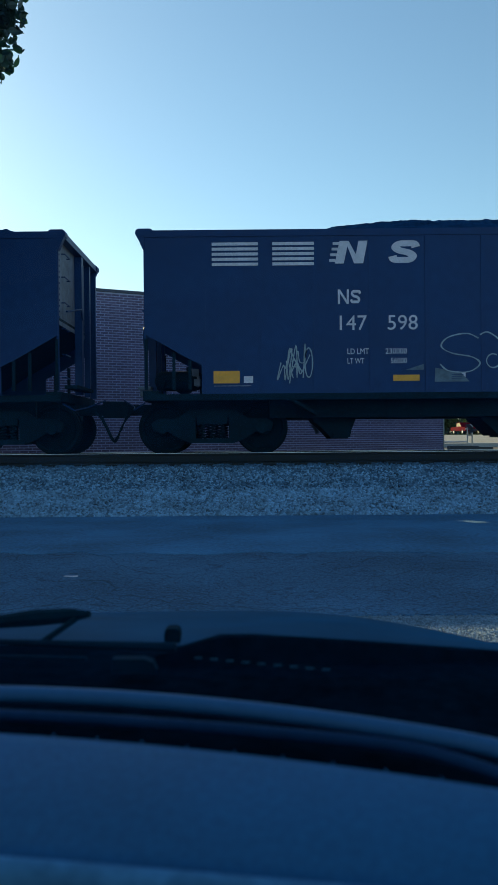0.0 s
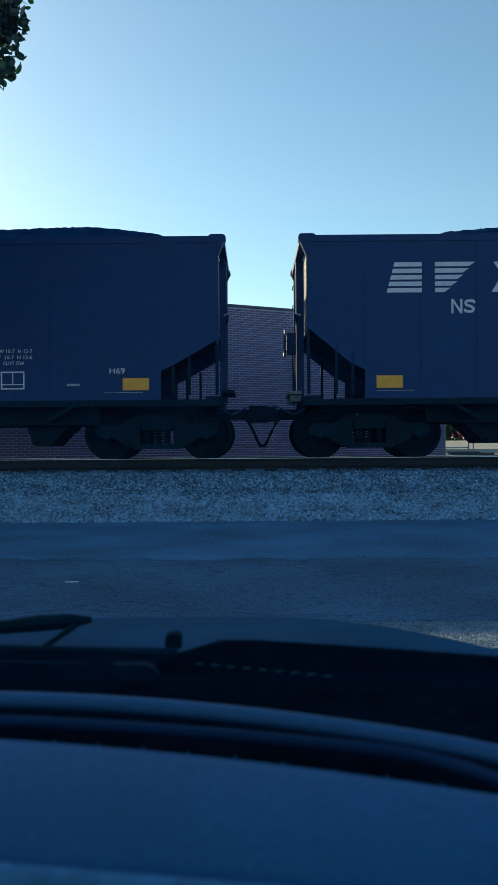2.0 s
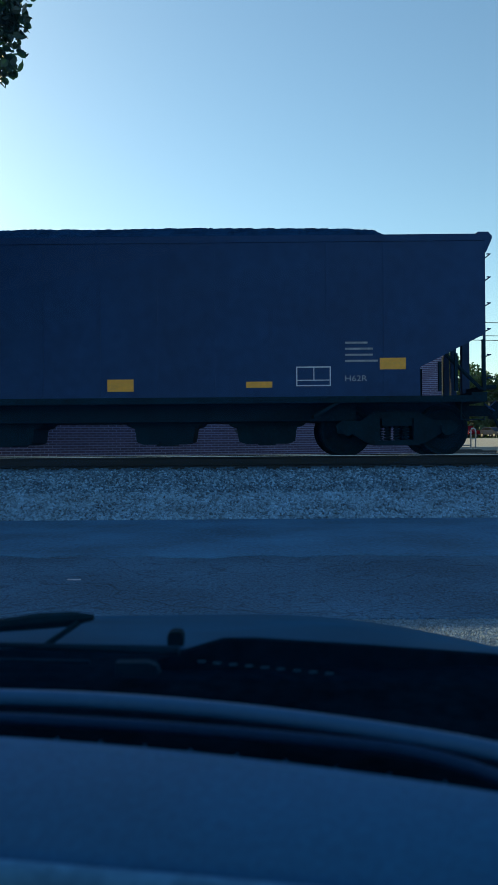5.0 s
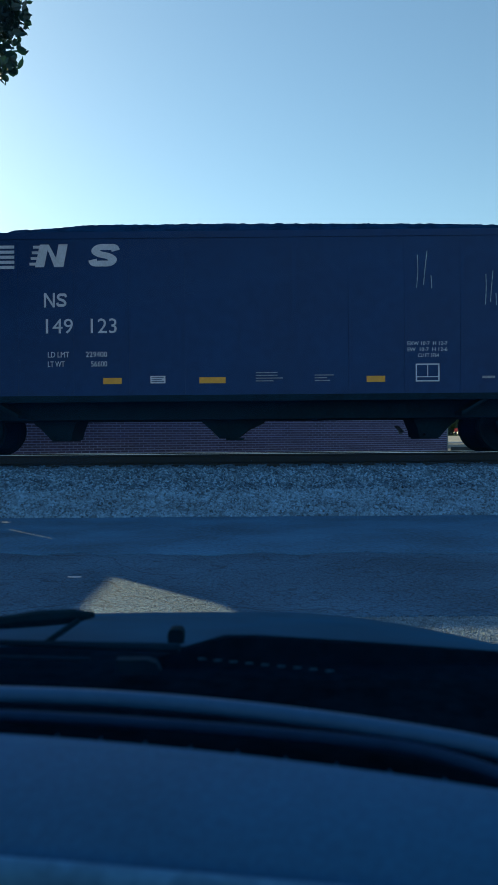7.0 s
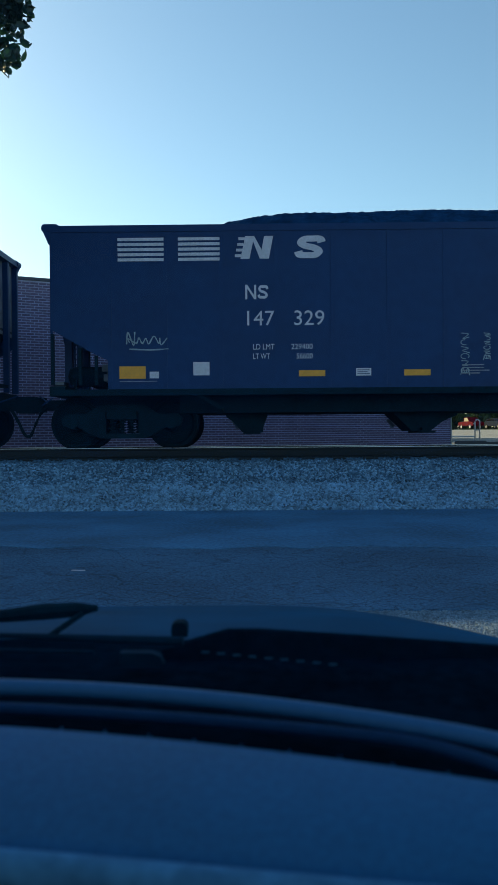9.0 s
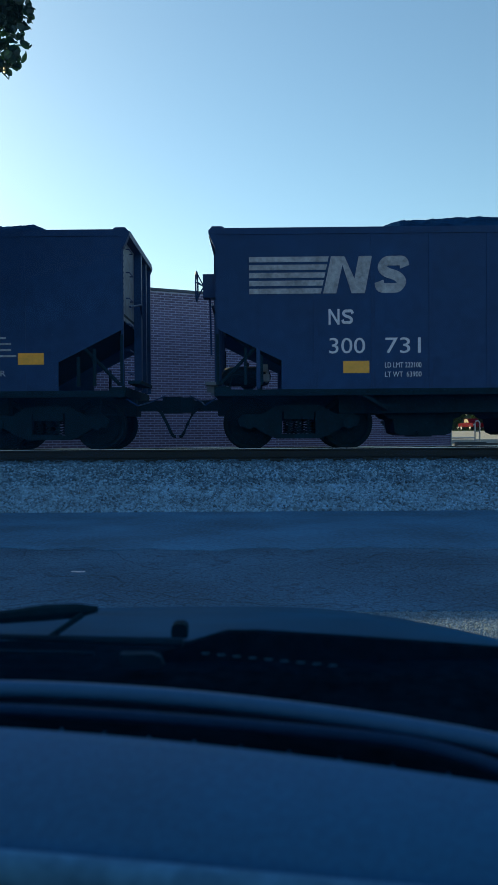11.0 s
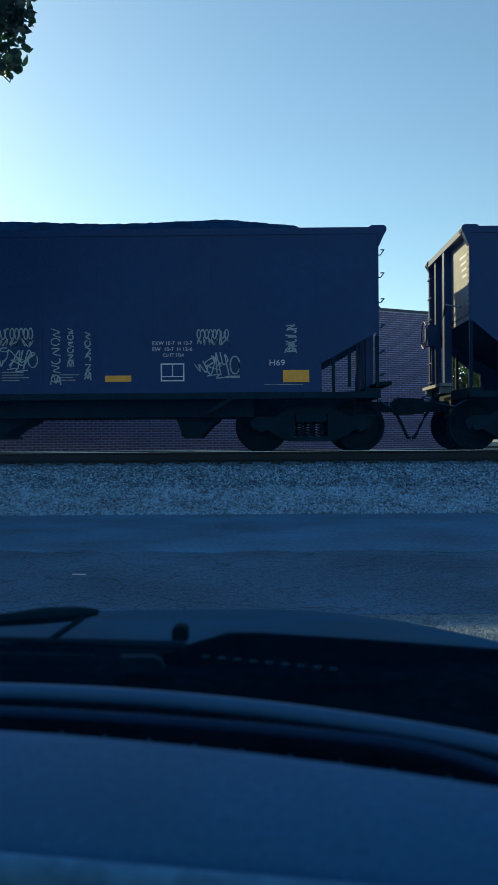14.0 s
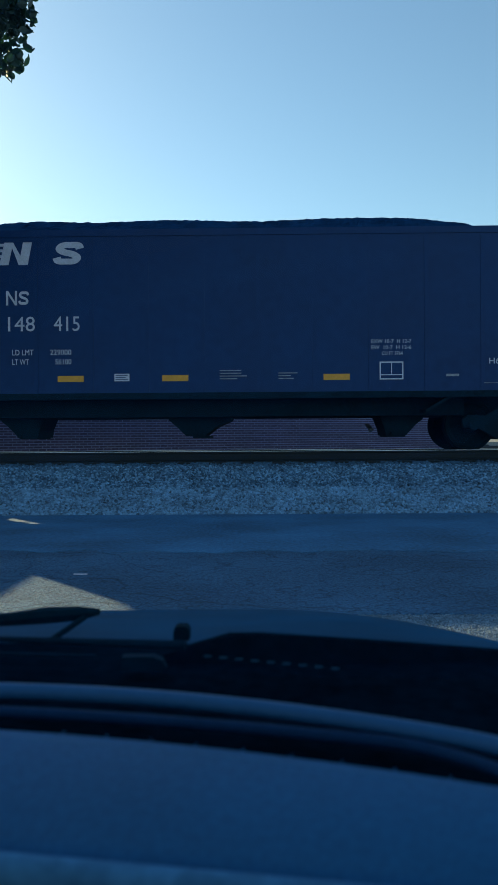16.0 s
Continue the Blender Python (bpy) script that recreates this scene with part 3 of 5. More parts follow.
def coal_top(length, seed, start, end, high):
    """A heap that shows over the car's edge from start to end, with a first hump and a long flat back."""
    rng = random.Random(seed)
    peak, bulge = start + rng.uniform(1.0, 1.7), rng.uniform(0.0, 0.03)

    def make(bm):
        nx, ny = 300, 24
        grid = []
        for i in range(nx + 1):
            x = 0.15 + (length - 0.3) * i / nx
            ramp = min(1, max(0, (x - start) / 1.5)) * min(1, max(0, (end - x) / 1.5))
            ramp = 1 - (1 - ramp) ** 1.6
            crest = 4.22 + ramp * (high - 0.51) + bulge * math.exp(-((x - peak) / 0.6) ** 2)
            crest += ramp * 0.05 * noise.noise((x * 0.5, 0.3, seed))
            crest = max(3.62, crest - 0.42 * max(0, start - x, x - end))
            row = []
            for j in range(ny + 1):
                y = -1.54 + 3.08 * j / ny
                over = max(0, 1 - max(0, (abs(y) - 0.45) / 1.05))
                z = 3.60 + (crest - 3.60) * over ** 0.8
                z += 0.016 * noise.noise((x * 5, y * 5, seed)) + 0.014 * noise.noise((x * 11, y * 11, seed)) + 0.013 * noise.noise((x * 23, y * 23, seed))
                row.append(bm.verts.new((x, y, z)))
            grid.append(row)
        for p, q in zip(grid, grid[1:]):
            for j in range(ny):
                bm.faces.new([p[j], p[j + 1], q[j + 1], q[j]])
    return make


def hopper_car(left, kind, seed, heap):
    """One loaded coal hopper. kind: plain, slant or old."""
    old = kind == "old"
    length = 14.45 if old else 13.72
    paint = CAR_OLD if old else CAR_PAINT
    car = new("hopper_car")
    car.location = (left, TRACK_Y, RAIL_Z)
    k = "old" if old else "new"
    top = 3.835 if old else 3.88
    cut, low, rise = (1.15, 1.04, 2.10) if old else (1.02, 1.04, 2.28 if kind == "slant" else 2.08)
    mid = 1.54
    for s in (-1, 1):
        y = HALF * s
        part("side_sheet", lambda bm: prism(bm, [(0.03, top - 0.08), (0.03, rise), (cut - 0.25, mid + 0.12), (cut, mid), (cut, low), (length - cut, low), (length - cut, mid),
                                                 (length - cut + 0.25, mid + 0.12), (length - 0.03, rise), (length - 0.03, top - 0.08)], min(y, y - 0.02 * s), max(y, y - 0.02 * s)),
             paint, car, "flat black steel side panel", key=("side", kind, s))
        part("side_sill", lambda bm: box(bm, 0, length, min(y - 0.13 * s, y + 0.01 * s), max(y - 0.13 * s, y + 0.01 * s), 0.93, low), UNDER, car, key=("sill", k, s))

        def chord(bm):
            prism(bm, [(-0.06, top), (-0.10, top - 0.035), (-0.10, top - 0.09), (0.0, top - 0.32), (0.03, top - 0.32), (0.034, top - 0.115), (length - 0.034, top - 0.115), (length - 0.03, top - 0.32), (length, top - 0.32),
                       (length + 0.10, top - 0.09), (length + 0.10, top - 0.035), (length + 0.06, top)], min(y - 0.12 * s, y + 0.015 * s), max(y - 0.12 * s, y + 0.015 * s))
            # rounded corner castings
            for e, x in ((1, 0.0), (-1, length)):
                o = 0.5 if old else 1.0
                cap = [(-0.045 * o, top - 0.10), (-0.115 * o, top - 0.085), (-0.128 * o, top - 0.04), (-0.115 * o, top + 0.005), (-0.075 * o, top + 0.032),
                       (0.13, top + 0.032), (0.17, top + 0.012), (0.17, top - 0.06)]
                prism(bm, [(x + a * e, b) for a, b in cap], min(y - 0.2 * s, y + 0.019 * s), max(y - 0.2 * s, y + 0.019 * s))
        part("top_chord", chord, paint, car, key=("chord", k, s))
        for i in range(13):
            x = 1.05 + (length - 2.1) * i / 12 if not old else 0.75 + 0.996 * i
            part("side_post", lambda bm: box(bm, -0.035, 0.035, min(0, 0.009 * s), max(0, 0.009 * s), 1.06, top - 0.12), paint, car,
                 at=(x, y, 0), key=("post", s, k))
        for e, x in ((1, 0), (-1, length)):
            for d in (0.02, 0.50, 0.78):
                high = (2.25 if kind == "slant" else 2.02) - d * 0.5
                # shadow at the car's end is put in by the near-black colour
                part("end_post", lambda bm: box(bm, 0, 0.05 * e, min(y - 0.08 * s, y), max(y - 0.08 * s, y), 1.12, high), UNDER, car,
                     at=(x + d * e, 0, 0), key=("endpost", e, s, d, kind))

    def end_pieces(x, e):
        part("end_sheet", lambda bm: box(bm, 0, 0.02 * e, -1.58, 1.58, 2.30, top - 0.08), END, car, "dusty grey steel end wall", at=(x + 0.05 * e, 0, 0), key=("end", e, k))

        def bars(bm):
            box(bm, -0.10 * e, 0.04 * e, -1.48, 1.48, top - 0.11, top)
            for y, w, d in ((-1.585, 0.05, -0.012), (-0.07, 0.16, 0.09), (0.85, 0.11, 0.06), (1.49, 0.09, 0.06)):
                box(bm, -d * e, 0.05 * e, y, y + w, 1.12, top - 0.11)
            tube(bm, [(-0.05 * e, -1.2, 2.55), (-0.12 * e, -0.3, 2.72), (-0.05 * e, 0.3, 2.4)], 0.02, 6)
            for j in range(14):
                box(bm, 0.02 * e, 0.045 * e, -1.46, -1.43, 2.4 + 0.1 * j, 2.43 + 0.1 * j)
        part("end_frame", bars, paint, car, at=(x, 0, 0), key=("endframe", e, k))
        part("slope_sheet", lambda bm: prism(bm, [(0.05 * e, 2.42), (0.05 * e, 2.37), (3.0 * e, 0.66), (3.0 * e, 0.72)], -1.57, 1.57), UNDER, car, "sloping hopper end plate",
             at=(x, 0, 0), key=("slope", e))
        # sun is painted in: pale platform on the sunward end, near-black on the other
        part("end_platform", lambda bm: (box(bm, -0.25 * e, -0.02 * e, -0.45, 1.3, 1.19, 1.25), box(bm, -0.23 * e, -0.02 * e, -0.3, -0.24, 1.06, 1.188),
                                         box(bm, -0.23 * e, -0.02 * e, 1.0, 1.06, 1.06, 1.188)) if e > 0 else
             box(bm, -0.25 * e, -0.02 * e, -1.3, 0.2, 1.17, 1.23), END if e > 0 else UNDER, car, "narrow steel end platform", at=(x, 0, 0), key=("platform", e))
        part("end_sill", lambda bm: box(bm, -0.02 * e, 0.25 * e, -1.55, 1.55, 0.93, 1.10), UNDER, car, at=(x, 0, 0), key=("endsill", e))
        for s in (-1, 1):
            for z in () if s != e else (1.35, 1.75, 2.2, 2.65, 3.1, 3.5):
                part("grab_iron", lambda bm: tube(bm, [(0, 0, 0), (-0.06 * e, 0, 0.0), (-0.06 * e, -0.42 * s, 0), (0, -0.42 * s, 0)], 0.011, 6), paint, car,
                     at=(x - 0.03 * e, 1.53 * s, z), key=("grab", e, s))
            if s == e:
                part("sill_step", lambda bm: tube(bm, [(0, 0, 1.0), (0, 0, 0.62), (0.4 * e, 0, 0.62), (0.4 * e, 0, 1.0)], 0.014, 6), UNDER, car,
                     at=(x + 0.03 * e, 1.52 * s, 0), key=("step", e))
        part("coupler", lambda bm: (box(bm, -0.52 * e, 0.3 * e, -0.09, 0.09, 0.72, 0.92), box(bm, -0.86 * e, -0.5 * e, -0.16 + 0.012 * e, 0.15 + 0.007 * e, 0.68 + 0.008 * e, 0.98 - 0.006 * e),
                                    box(bm, -0.02 * e, 0.3 * e, -0.32, 0.32, 0.62, 1.0)), UNDER, car, "cast steel coupler", at=(x, 0, 0), key=("coupler", e))
        part("air_hose", lambda bm: tube(bm, [(-0.38 * e, -0.24, 0.80), (-0.50 * e, -0.31, 0.66), (-0.60 * e, -0.30, 0.46), (-0.67 * e, -0.28, 0.30), (-0.71 * e, -0.26, 0.235), (-0.755 * e, -0.25, 0.225)], 0.030, 7),
             UNDER, car, "black rubber brake hose", at=(x, 0, 0), key=("hose", e))
        part("cut_lever", lambda bm: tube(bm, [(0.0, -1.4, 0.9), (-0.2 * e, -1.35, 0.78), (-0.3 * e, -0.6, 0.86), (-0.55 * e, -0.2, 1.0)], 0.013, 6), paint, car,
             at=(x, 0, 0), key=("lever", e))

    end_pieces(0, 1)
    end_pieces(length, -1)
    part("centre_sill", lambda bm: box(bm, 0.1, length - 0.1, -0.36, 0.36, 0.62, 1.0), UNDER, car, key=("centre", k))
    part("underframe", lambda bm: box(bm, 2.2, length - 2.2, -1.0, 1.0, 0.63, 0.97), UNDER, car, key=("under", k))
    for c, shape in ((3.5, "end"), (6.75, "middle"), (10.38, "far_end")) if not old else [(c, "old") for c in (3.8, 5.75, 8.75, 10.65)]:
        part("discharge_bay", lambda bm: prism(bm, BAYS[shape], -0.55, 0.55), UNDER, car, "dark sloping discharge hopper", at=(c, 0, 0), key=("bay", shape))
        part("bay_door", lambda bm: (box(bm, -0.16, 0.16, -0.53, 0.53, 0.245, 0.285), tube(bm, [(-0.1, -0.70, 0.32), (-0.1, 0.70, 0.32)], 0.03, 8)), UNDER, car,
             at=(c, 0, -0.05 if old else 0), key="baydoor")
    for x in (3.16, 6.30, 10.05) if not old else (3.3, 8.2, 10.1):
        part("door_lever", lambda bm: (prism(bm, [(-0.10, 0.50), (-0.02, 0.52), (0.08, 0.42), (0.06, 0.34), (0.0, 0.34), (-0.02, 0.42)], 0.88, 0.92),
                                       tube(bm, [(0.04, 0.90, 0.38), (0.04, 0.60, 0.40)], 0.02, 6)), END, car, "dusty grey door lever", at=(x, 0, 0), key="door_lever")
    truck(car, 1.16 if not old else 1.47)
    truck(car, length - (1.16 if not old else 1.47))

    # brake wheel and gear on one end platform
    part("brake_wheel", lambda bm: (tube(bm, [(0, 0.27 * math.cos(i * 0.349), 0.27 * math.sin(i * 0.349)) for i in range(18)], 0.017, 6, True),
                                    *[tube(bm, [(0.13, 0, 0), (0, 0.26 * math.cos(a), 0.26 * math.sin(a))], 0.012, 5) for a in (0.5, 1.76, 3.0, 4.3, 5.5)]),
         paint, car, "spoked hand brake wheel", at=(-0.28 if not old else -0.36, 0.95 if not old else -0.9, 2.30 if not old else 2.95), key="brakewheel")
    part("brake_housing", lambda bm: (box(bm, -0.24, 0.0, -0.14, 0.14, -0.22, 0.2), tube(bm, [(-0.12, 0, -0.2), (-0.1, 0, -1.25)], 0.02, 6)), paint, car,
         at=(0.0, 0.95 if not old else -0.9, 2.30 if not old else 2.95), key="brakehousing")
    if kind != "slant":
        part("air_reservoir", lambda bm: lathe(bm, [(0.02, -0.48), (0.16, -0.42), (0.19, -0.3), (0.19, 0.3), (0.16, 0.42), (0.02, 0.48)], 16), UNDER, car,
             "brake air reservoir", at=(0.55, 0.2, 1.32), key="reservoir", smooth=True)
        part("air_reservoir", lambda bm: lathe(bm, [(0.02, -0.46), (0.15, -0.41), (0.185, -0.3), (0.185, 0.3), (0.15, 0.41), (0.02, 0.46)], 16, "x"), UNDER, car,
             "brake air reservoir", at=(0.52, -0.45, 1.34), key="reservoir_along", smooth=True)
        part("brake_valve", lambda bm: (box(bm, -0.06, 0.05, -0.12, 0.12, 0.02, 0.14), box(bm, -0.10, 0.02, -0.08, 0.08, 0.2, 0.32),
                                        tube(bm, [(0.0, 0, 0.0), (0.01, 0.02, 0.18), (-0.05, 0, 0.3)], 0.03, 7)), END, car, "dusty grey brake valve", at=(0.90, -0.95, 1.20), key="valve")
        part("brake_pipe", lambda bm: tube(bm, [(0.2, -0.6, 1.1), (0.3, -0.75, 1.35), (0.7, -0.8, 1.3), (0.92, -0.9, 1.3)], 0.02, 6), UNDER, car, key="pipe")
    if old:
        for e, x in ((1, 0), (-1, length)):
            part("diagonal_brace", lambda bm: tube(bm, [(0.08 * e, -1.56, 1.14), (0.75 * e, -1.50, 1.82)], 0.035, 6), UNDER, car, at=(x, 0, 0), key=("brace", e))
    # lines of small print on the end wall above the brake gear
    for j in range(4):
        part("stencil", lambda bm: box(bm, -0.004, 0.0, 0, 0.5 - 0.07 * j, 0, 0.045), WHITE, car, at=(0.0499, -1.25, 3.45 - 0.12 * j), key=("end_print", j))
    # the load lies in the open body
    part("coal_load", coal_top(length, seed, *heap), COAL, car, "heaped black coal load")
    return car, length


TAPES = {"149 123": ((4.50, 0.32), (6.17, 0.455), (9.07, 0.32))}


def mark_new(car, length, number, kind, seed, limits, code, volume):
    a, b = number.split()
    if kind == "plain":
        for i in range(5):
            z = 3.255 + 0.088 * i
            plate(car, "stripe", 1.20, 2.00, z, z + 0.052, WHITE, "white paint stripe")
            plate(car, "stripe", 2.25, 2.97, z, z + 0.052, WHITE, "white paint stripe")
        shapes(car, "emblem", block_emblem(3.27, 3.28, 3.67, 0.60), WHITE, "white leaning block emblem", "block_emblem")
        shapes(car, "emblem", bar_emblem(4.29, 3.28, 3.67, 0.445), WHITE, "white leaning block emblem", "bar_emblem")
        move = {"149 123": 0.10, "148 694": 0.06, "148 415": 0.06, "147 329": 0.03}.get(number, 0.0)
        for ob in (shapes(car, "mark", [slanted(3.38, 3.415, 2.58, 2.83), slanted(3.535, 3.57, 2.58, 2.83), [(3.415, 2.83), (3.415, 2.765), (3.535, 2.58), (3.535, 2.645)]],
                          WHITE, "small white block mark", "mark_a"), shapes(car, "mark", band(3.60, 2.58, 2.83, 0.175, 0.18, 0.0), WHITE, "small white block mark", "mark_b")):
            ob.location.x = move
        lettering(car, a, 3.41 + move, 3.88 + move, 2.125, 2.38)
        lettering(car, b, 4.24 + move * 0.5, 4.76 + move * 0.5 - 0.07 * b.count("1"), 2.125, 2.38)
    else:
        for i in range(5):
            z, lean = 2.87 + 0.112 * i, 0.03 * i
            shapes(car, "stripe", [[(1.40 + lean, z), (2.01, z), (2.01, z + 0.075), (1.42 + lean, z + 0.075)]], WHITE, "white paint stripe", ("lean_a", i))
            end = (2.40, 2.52, 2.62, 2.72, 2.83)[i]
            shapes(car, "stripe", [[(2.24, z), (end, z), (end + 0.11, z + 0.075), (2.24, z + 0.075)]], WHITE, "white paint stripe", ("lean_b", i))
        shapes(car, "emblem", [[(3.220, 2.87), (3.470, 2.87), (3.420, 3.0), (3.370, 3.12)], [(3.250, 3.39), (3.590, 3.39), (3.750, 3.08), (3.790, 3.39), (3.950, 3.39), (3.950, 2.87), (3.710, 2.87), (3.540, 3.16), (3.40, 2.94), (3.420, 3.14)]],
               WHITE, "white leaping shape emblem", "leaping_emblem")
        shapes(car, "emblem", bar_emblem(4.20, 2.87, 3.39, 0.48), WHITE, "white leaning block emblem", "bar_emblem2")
        shapes(car, "mark", [slanted(2.520, 2.555, 2.50, 2.75), slanted(2.675, 2.710, 2.50, 2.75), [(2.555, 2.75), (2.555, 2.685), (2.675, 2.50), (2.675, 2.565)]], WHITE, "small white block mark", "mark_c")
        shapes(car, "mark", band(2.74, 2.50, 2.75, 0.19, 0.18, 0.0), WHITE, "small white block mark", "mark_d")
        lettering(car, a, 3.46, 3.91, 2.50, 2.75)
        lettering(car, b, 4.20, 4.76, 2.50, 2.75)
    lo = 1.70 if kind == "plain" else 1.655
    lettering(car, "LD LMT", 3.54, 3.91, lo + 0.01, lo + 0.105)
    lettering(car, limits[0], 4.20, 4.57, lo + 0.01, lo + 0.105)
    lettering(car, "LT WT", 3.54, 3.83, lo - 0.155, lo - 0.06)
    lettering(car, limits[1], 4.29, 4.57, lo - 0.155, lo - 0.06)
    # reflective tape and small stencils along the foot of the side
    plate(car, "reflector", 1.215, 1.67, 1.22, 1.435, YELLOW, "yellow reflective plate")
    plate(car, "reflector", length - 1.68, length - 1.225, 1.21, 1.42, YELLOW, "yellow reflective plate")
    for x, w in TAPES.get(number, ((4.33, 0.455), (6.15, 0.455), (8.95, 0.455))):
        plate(car, "reflector", x, x + w, 1.24, 1.345, YELLOW, "yellow reflective tape")
    shapes(car, "stencil", bars_of_text(1.22, 1.90, 1.16, 1.19, 1, 3), FADED, "row of tiny white stencils", "tiny_left")
    shapes(car, "stencil", bars_of_text(length - 2.0, length - 1.3, 1.155, 1.185, 1, 3), FADED, "row of tiny white stencils", ("tiny_right", length))
    plate(car, "notice", 5.32, 5.58, 1.245, 1.375, WHITE, "small white notice plate")
    shapes(car, "notice_lines", bars_of_text(5.34, 5.56, 1.26, 1.36, 3, 4), CAR_PAINT, "dark lines of print", "notice_print", 0.0125)
    shapes(car, "notice_lines", bars_of_text(7.15, 7.62, 1.25, 1.44, 4, 5), FADED, "four lines of small white stencils", "lines_a")
    shapes(car, "notice_lines", bars_of_text(8.17, 8.50, 1.25, 1.39, 3, 6), FADED, "three lines of small white stencils", "lines_b")
    lettering(car, "EXW 10-7  H 12-7", 9.78, 10.47, 1.87, 1.935, label="small white stencilled lettering")
    lettering(car, "EW  10-7  H 12-6", 9.78, 10.47, 1.765, 1.83, label="small white stencilled lettering")
    lettering(car, "CU FT " + volume, 9.96, 10.32, 1.665, 1.725, label="small white stencilled lettering")
    x, z, w, h = 9.92, 1.24, 0.41, 0.31
    shapes(car, "stencil_box", [slanted(x, x + w, z, z + 0.022), slanted(x, x + w, z + h - 0.022, z + h), slanted(x, x + 0.022, z + 0.0225, z + h - 0.0225),
                                slanted(x + w - 0.022, x + w, z + 0.0225, z + h - 0.0225), slanted(x + 0.2, x + 0.214, z + 0.0905, z + h - 0.0225),
                                slanted(x + 0.0225, x + w - 0.0225, z + 0.075, z + 0.09)], WHITE, "white stencilled inspection box", "stencil_box")
    plate(car, "stencil_patch", 11.07, 11.29, 1.29, 1.33, FADED, "faded white stencil")
    if code:
        x = length - (1.91 if len(code) < 5 else 2.0)
        lettering(car, code, x, x + 0.089 * len(code), 1.50, 1.60)


def mark_old(car, length, number, limits, faded):
    a, b = number.split()
    d = 0.0 if faded else -0.11
    for i in range(5):
        z = 2.69 + 0.137 * i
        shapes(car, "stripe", [[(0.60, z), (1.84 + 0.03 * i, z), (1.86 + 0.03 * i, z + 0.09), (0.60, z + 0.09)]], FADED, "faded white paint stripe", ("old_stripe", i))
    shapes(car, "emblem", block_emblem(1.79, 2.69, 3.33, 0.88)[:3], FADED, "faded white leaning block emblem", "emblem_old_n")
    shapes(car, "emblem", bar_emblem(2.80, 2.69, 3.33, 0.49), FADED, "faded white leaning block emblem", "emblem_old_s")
    shapes(car, "mark", [slanted(1.97, 2.005, 2.15, 2.42), slanted(2.125, 2.16, 2.15, 2.42), [(2.005, 2.42), (2.005, 2.35), (2.125, 2.15), (2.125, 2.22)]], WHITE, "small white block mark", "mark_e")
    shapes(car, "mark", band(2.20, 2.15, 2.42, 0.20, 0.18, 0.0), WHITE, "small white block mark", "mark_f")
    lettering(car, a, 1.98 + d, 2.60 + d, 1.65, 1.92)
    lettering(car, b, 2.95 + d, 3.56 + d, 1.65, 1.92)
    lettering(car, "LD LMT " + limits[0], 2.94 + d, 3.57 + d, 1.40, 1.49)
    lettering(car, "LT WT  " + limits[1], 2.94 + d, 3.57 + d, 1.24, 1.33)
    plate(car, "reflector", 2.22 if faded else 1.37, 2.67 if faded else 1.82, 1.31 if faded else 1.55, 1.52 if faded else 1.76, YELLOW, "yellow reflective plate")
    plate(car, "reflector", length - 1.85, length - 1.40, 1.50, 1.70, YELLOW, "yellow reflective plate")
    for x, z, h in ((3.90, 1.32, 0.105), (6.30, 1.24, 0.105), (10.22, 1.36, 0.105)) if not faded else ((5.17, 1.20, 0.105), (7.87, 1.15, 0.21), (10.28, 1.20, 0.105)):
        plate(car, "reflector", x, x + 0.455, z, z + h, YELLOW, "yellow reflective tape")
    x, z, w, h = length - 3.30, 1.22, 0.60, 0.34
    shapes(car, "stencil_box", [slanted(x, x + w, z, z + 0.02), slanted(x, x + w, z + h - 0.02, z + h), slanted(x, x + 0.02, z + 0.0205, z + h - 0.0205),
                                slanted(x + w - 0.02, x + w, z + 0.0205, z + h - 0.0205), slanted(x + 0.3, x + 0.314, z + 0.1105, z + h - 0.0205),
                                slanted(x + 0.0205, x + w - 0.0205, z + 0.095, z + 0.11)], WHITE, "white stencilled box", "stencil_box_old")
    shapes(car, "notice_lines", bars_of_text(length - 2.45, length - 1.85, 1.60, 2.02, 4, 9), FADED, "four lines of faded white stencils", ("old_lines", length))
    lettering(car, "H62R", length - 2.45, length - 2.07, 1.30, 1.40, FADED)


# seconds -> metres that the train has gone
def gone(t):
    return 16.5 * t + 0.0465 * t * t - 0.0012 * t ** 3


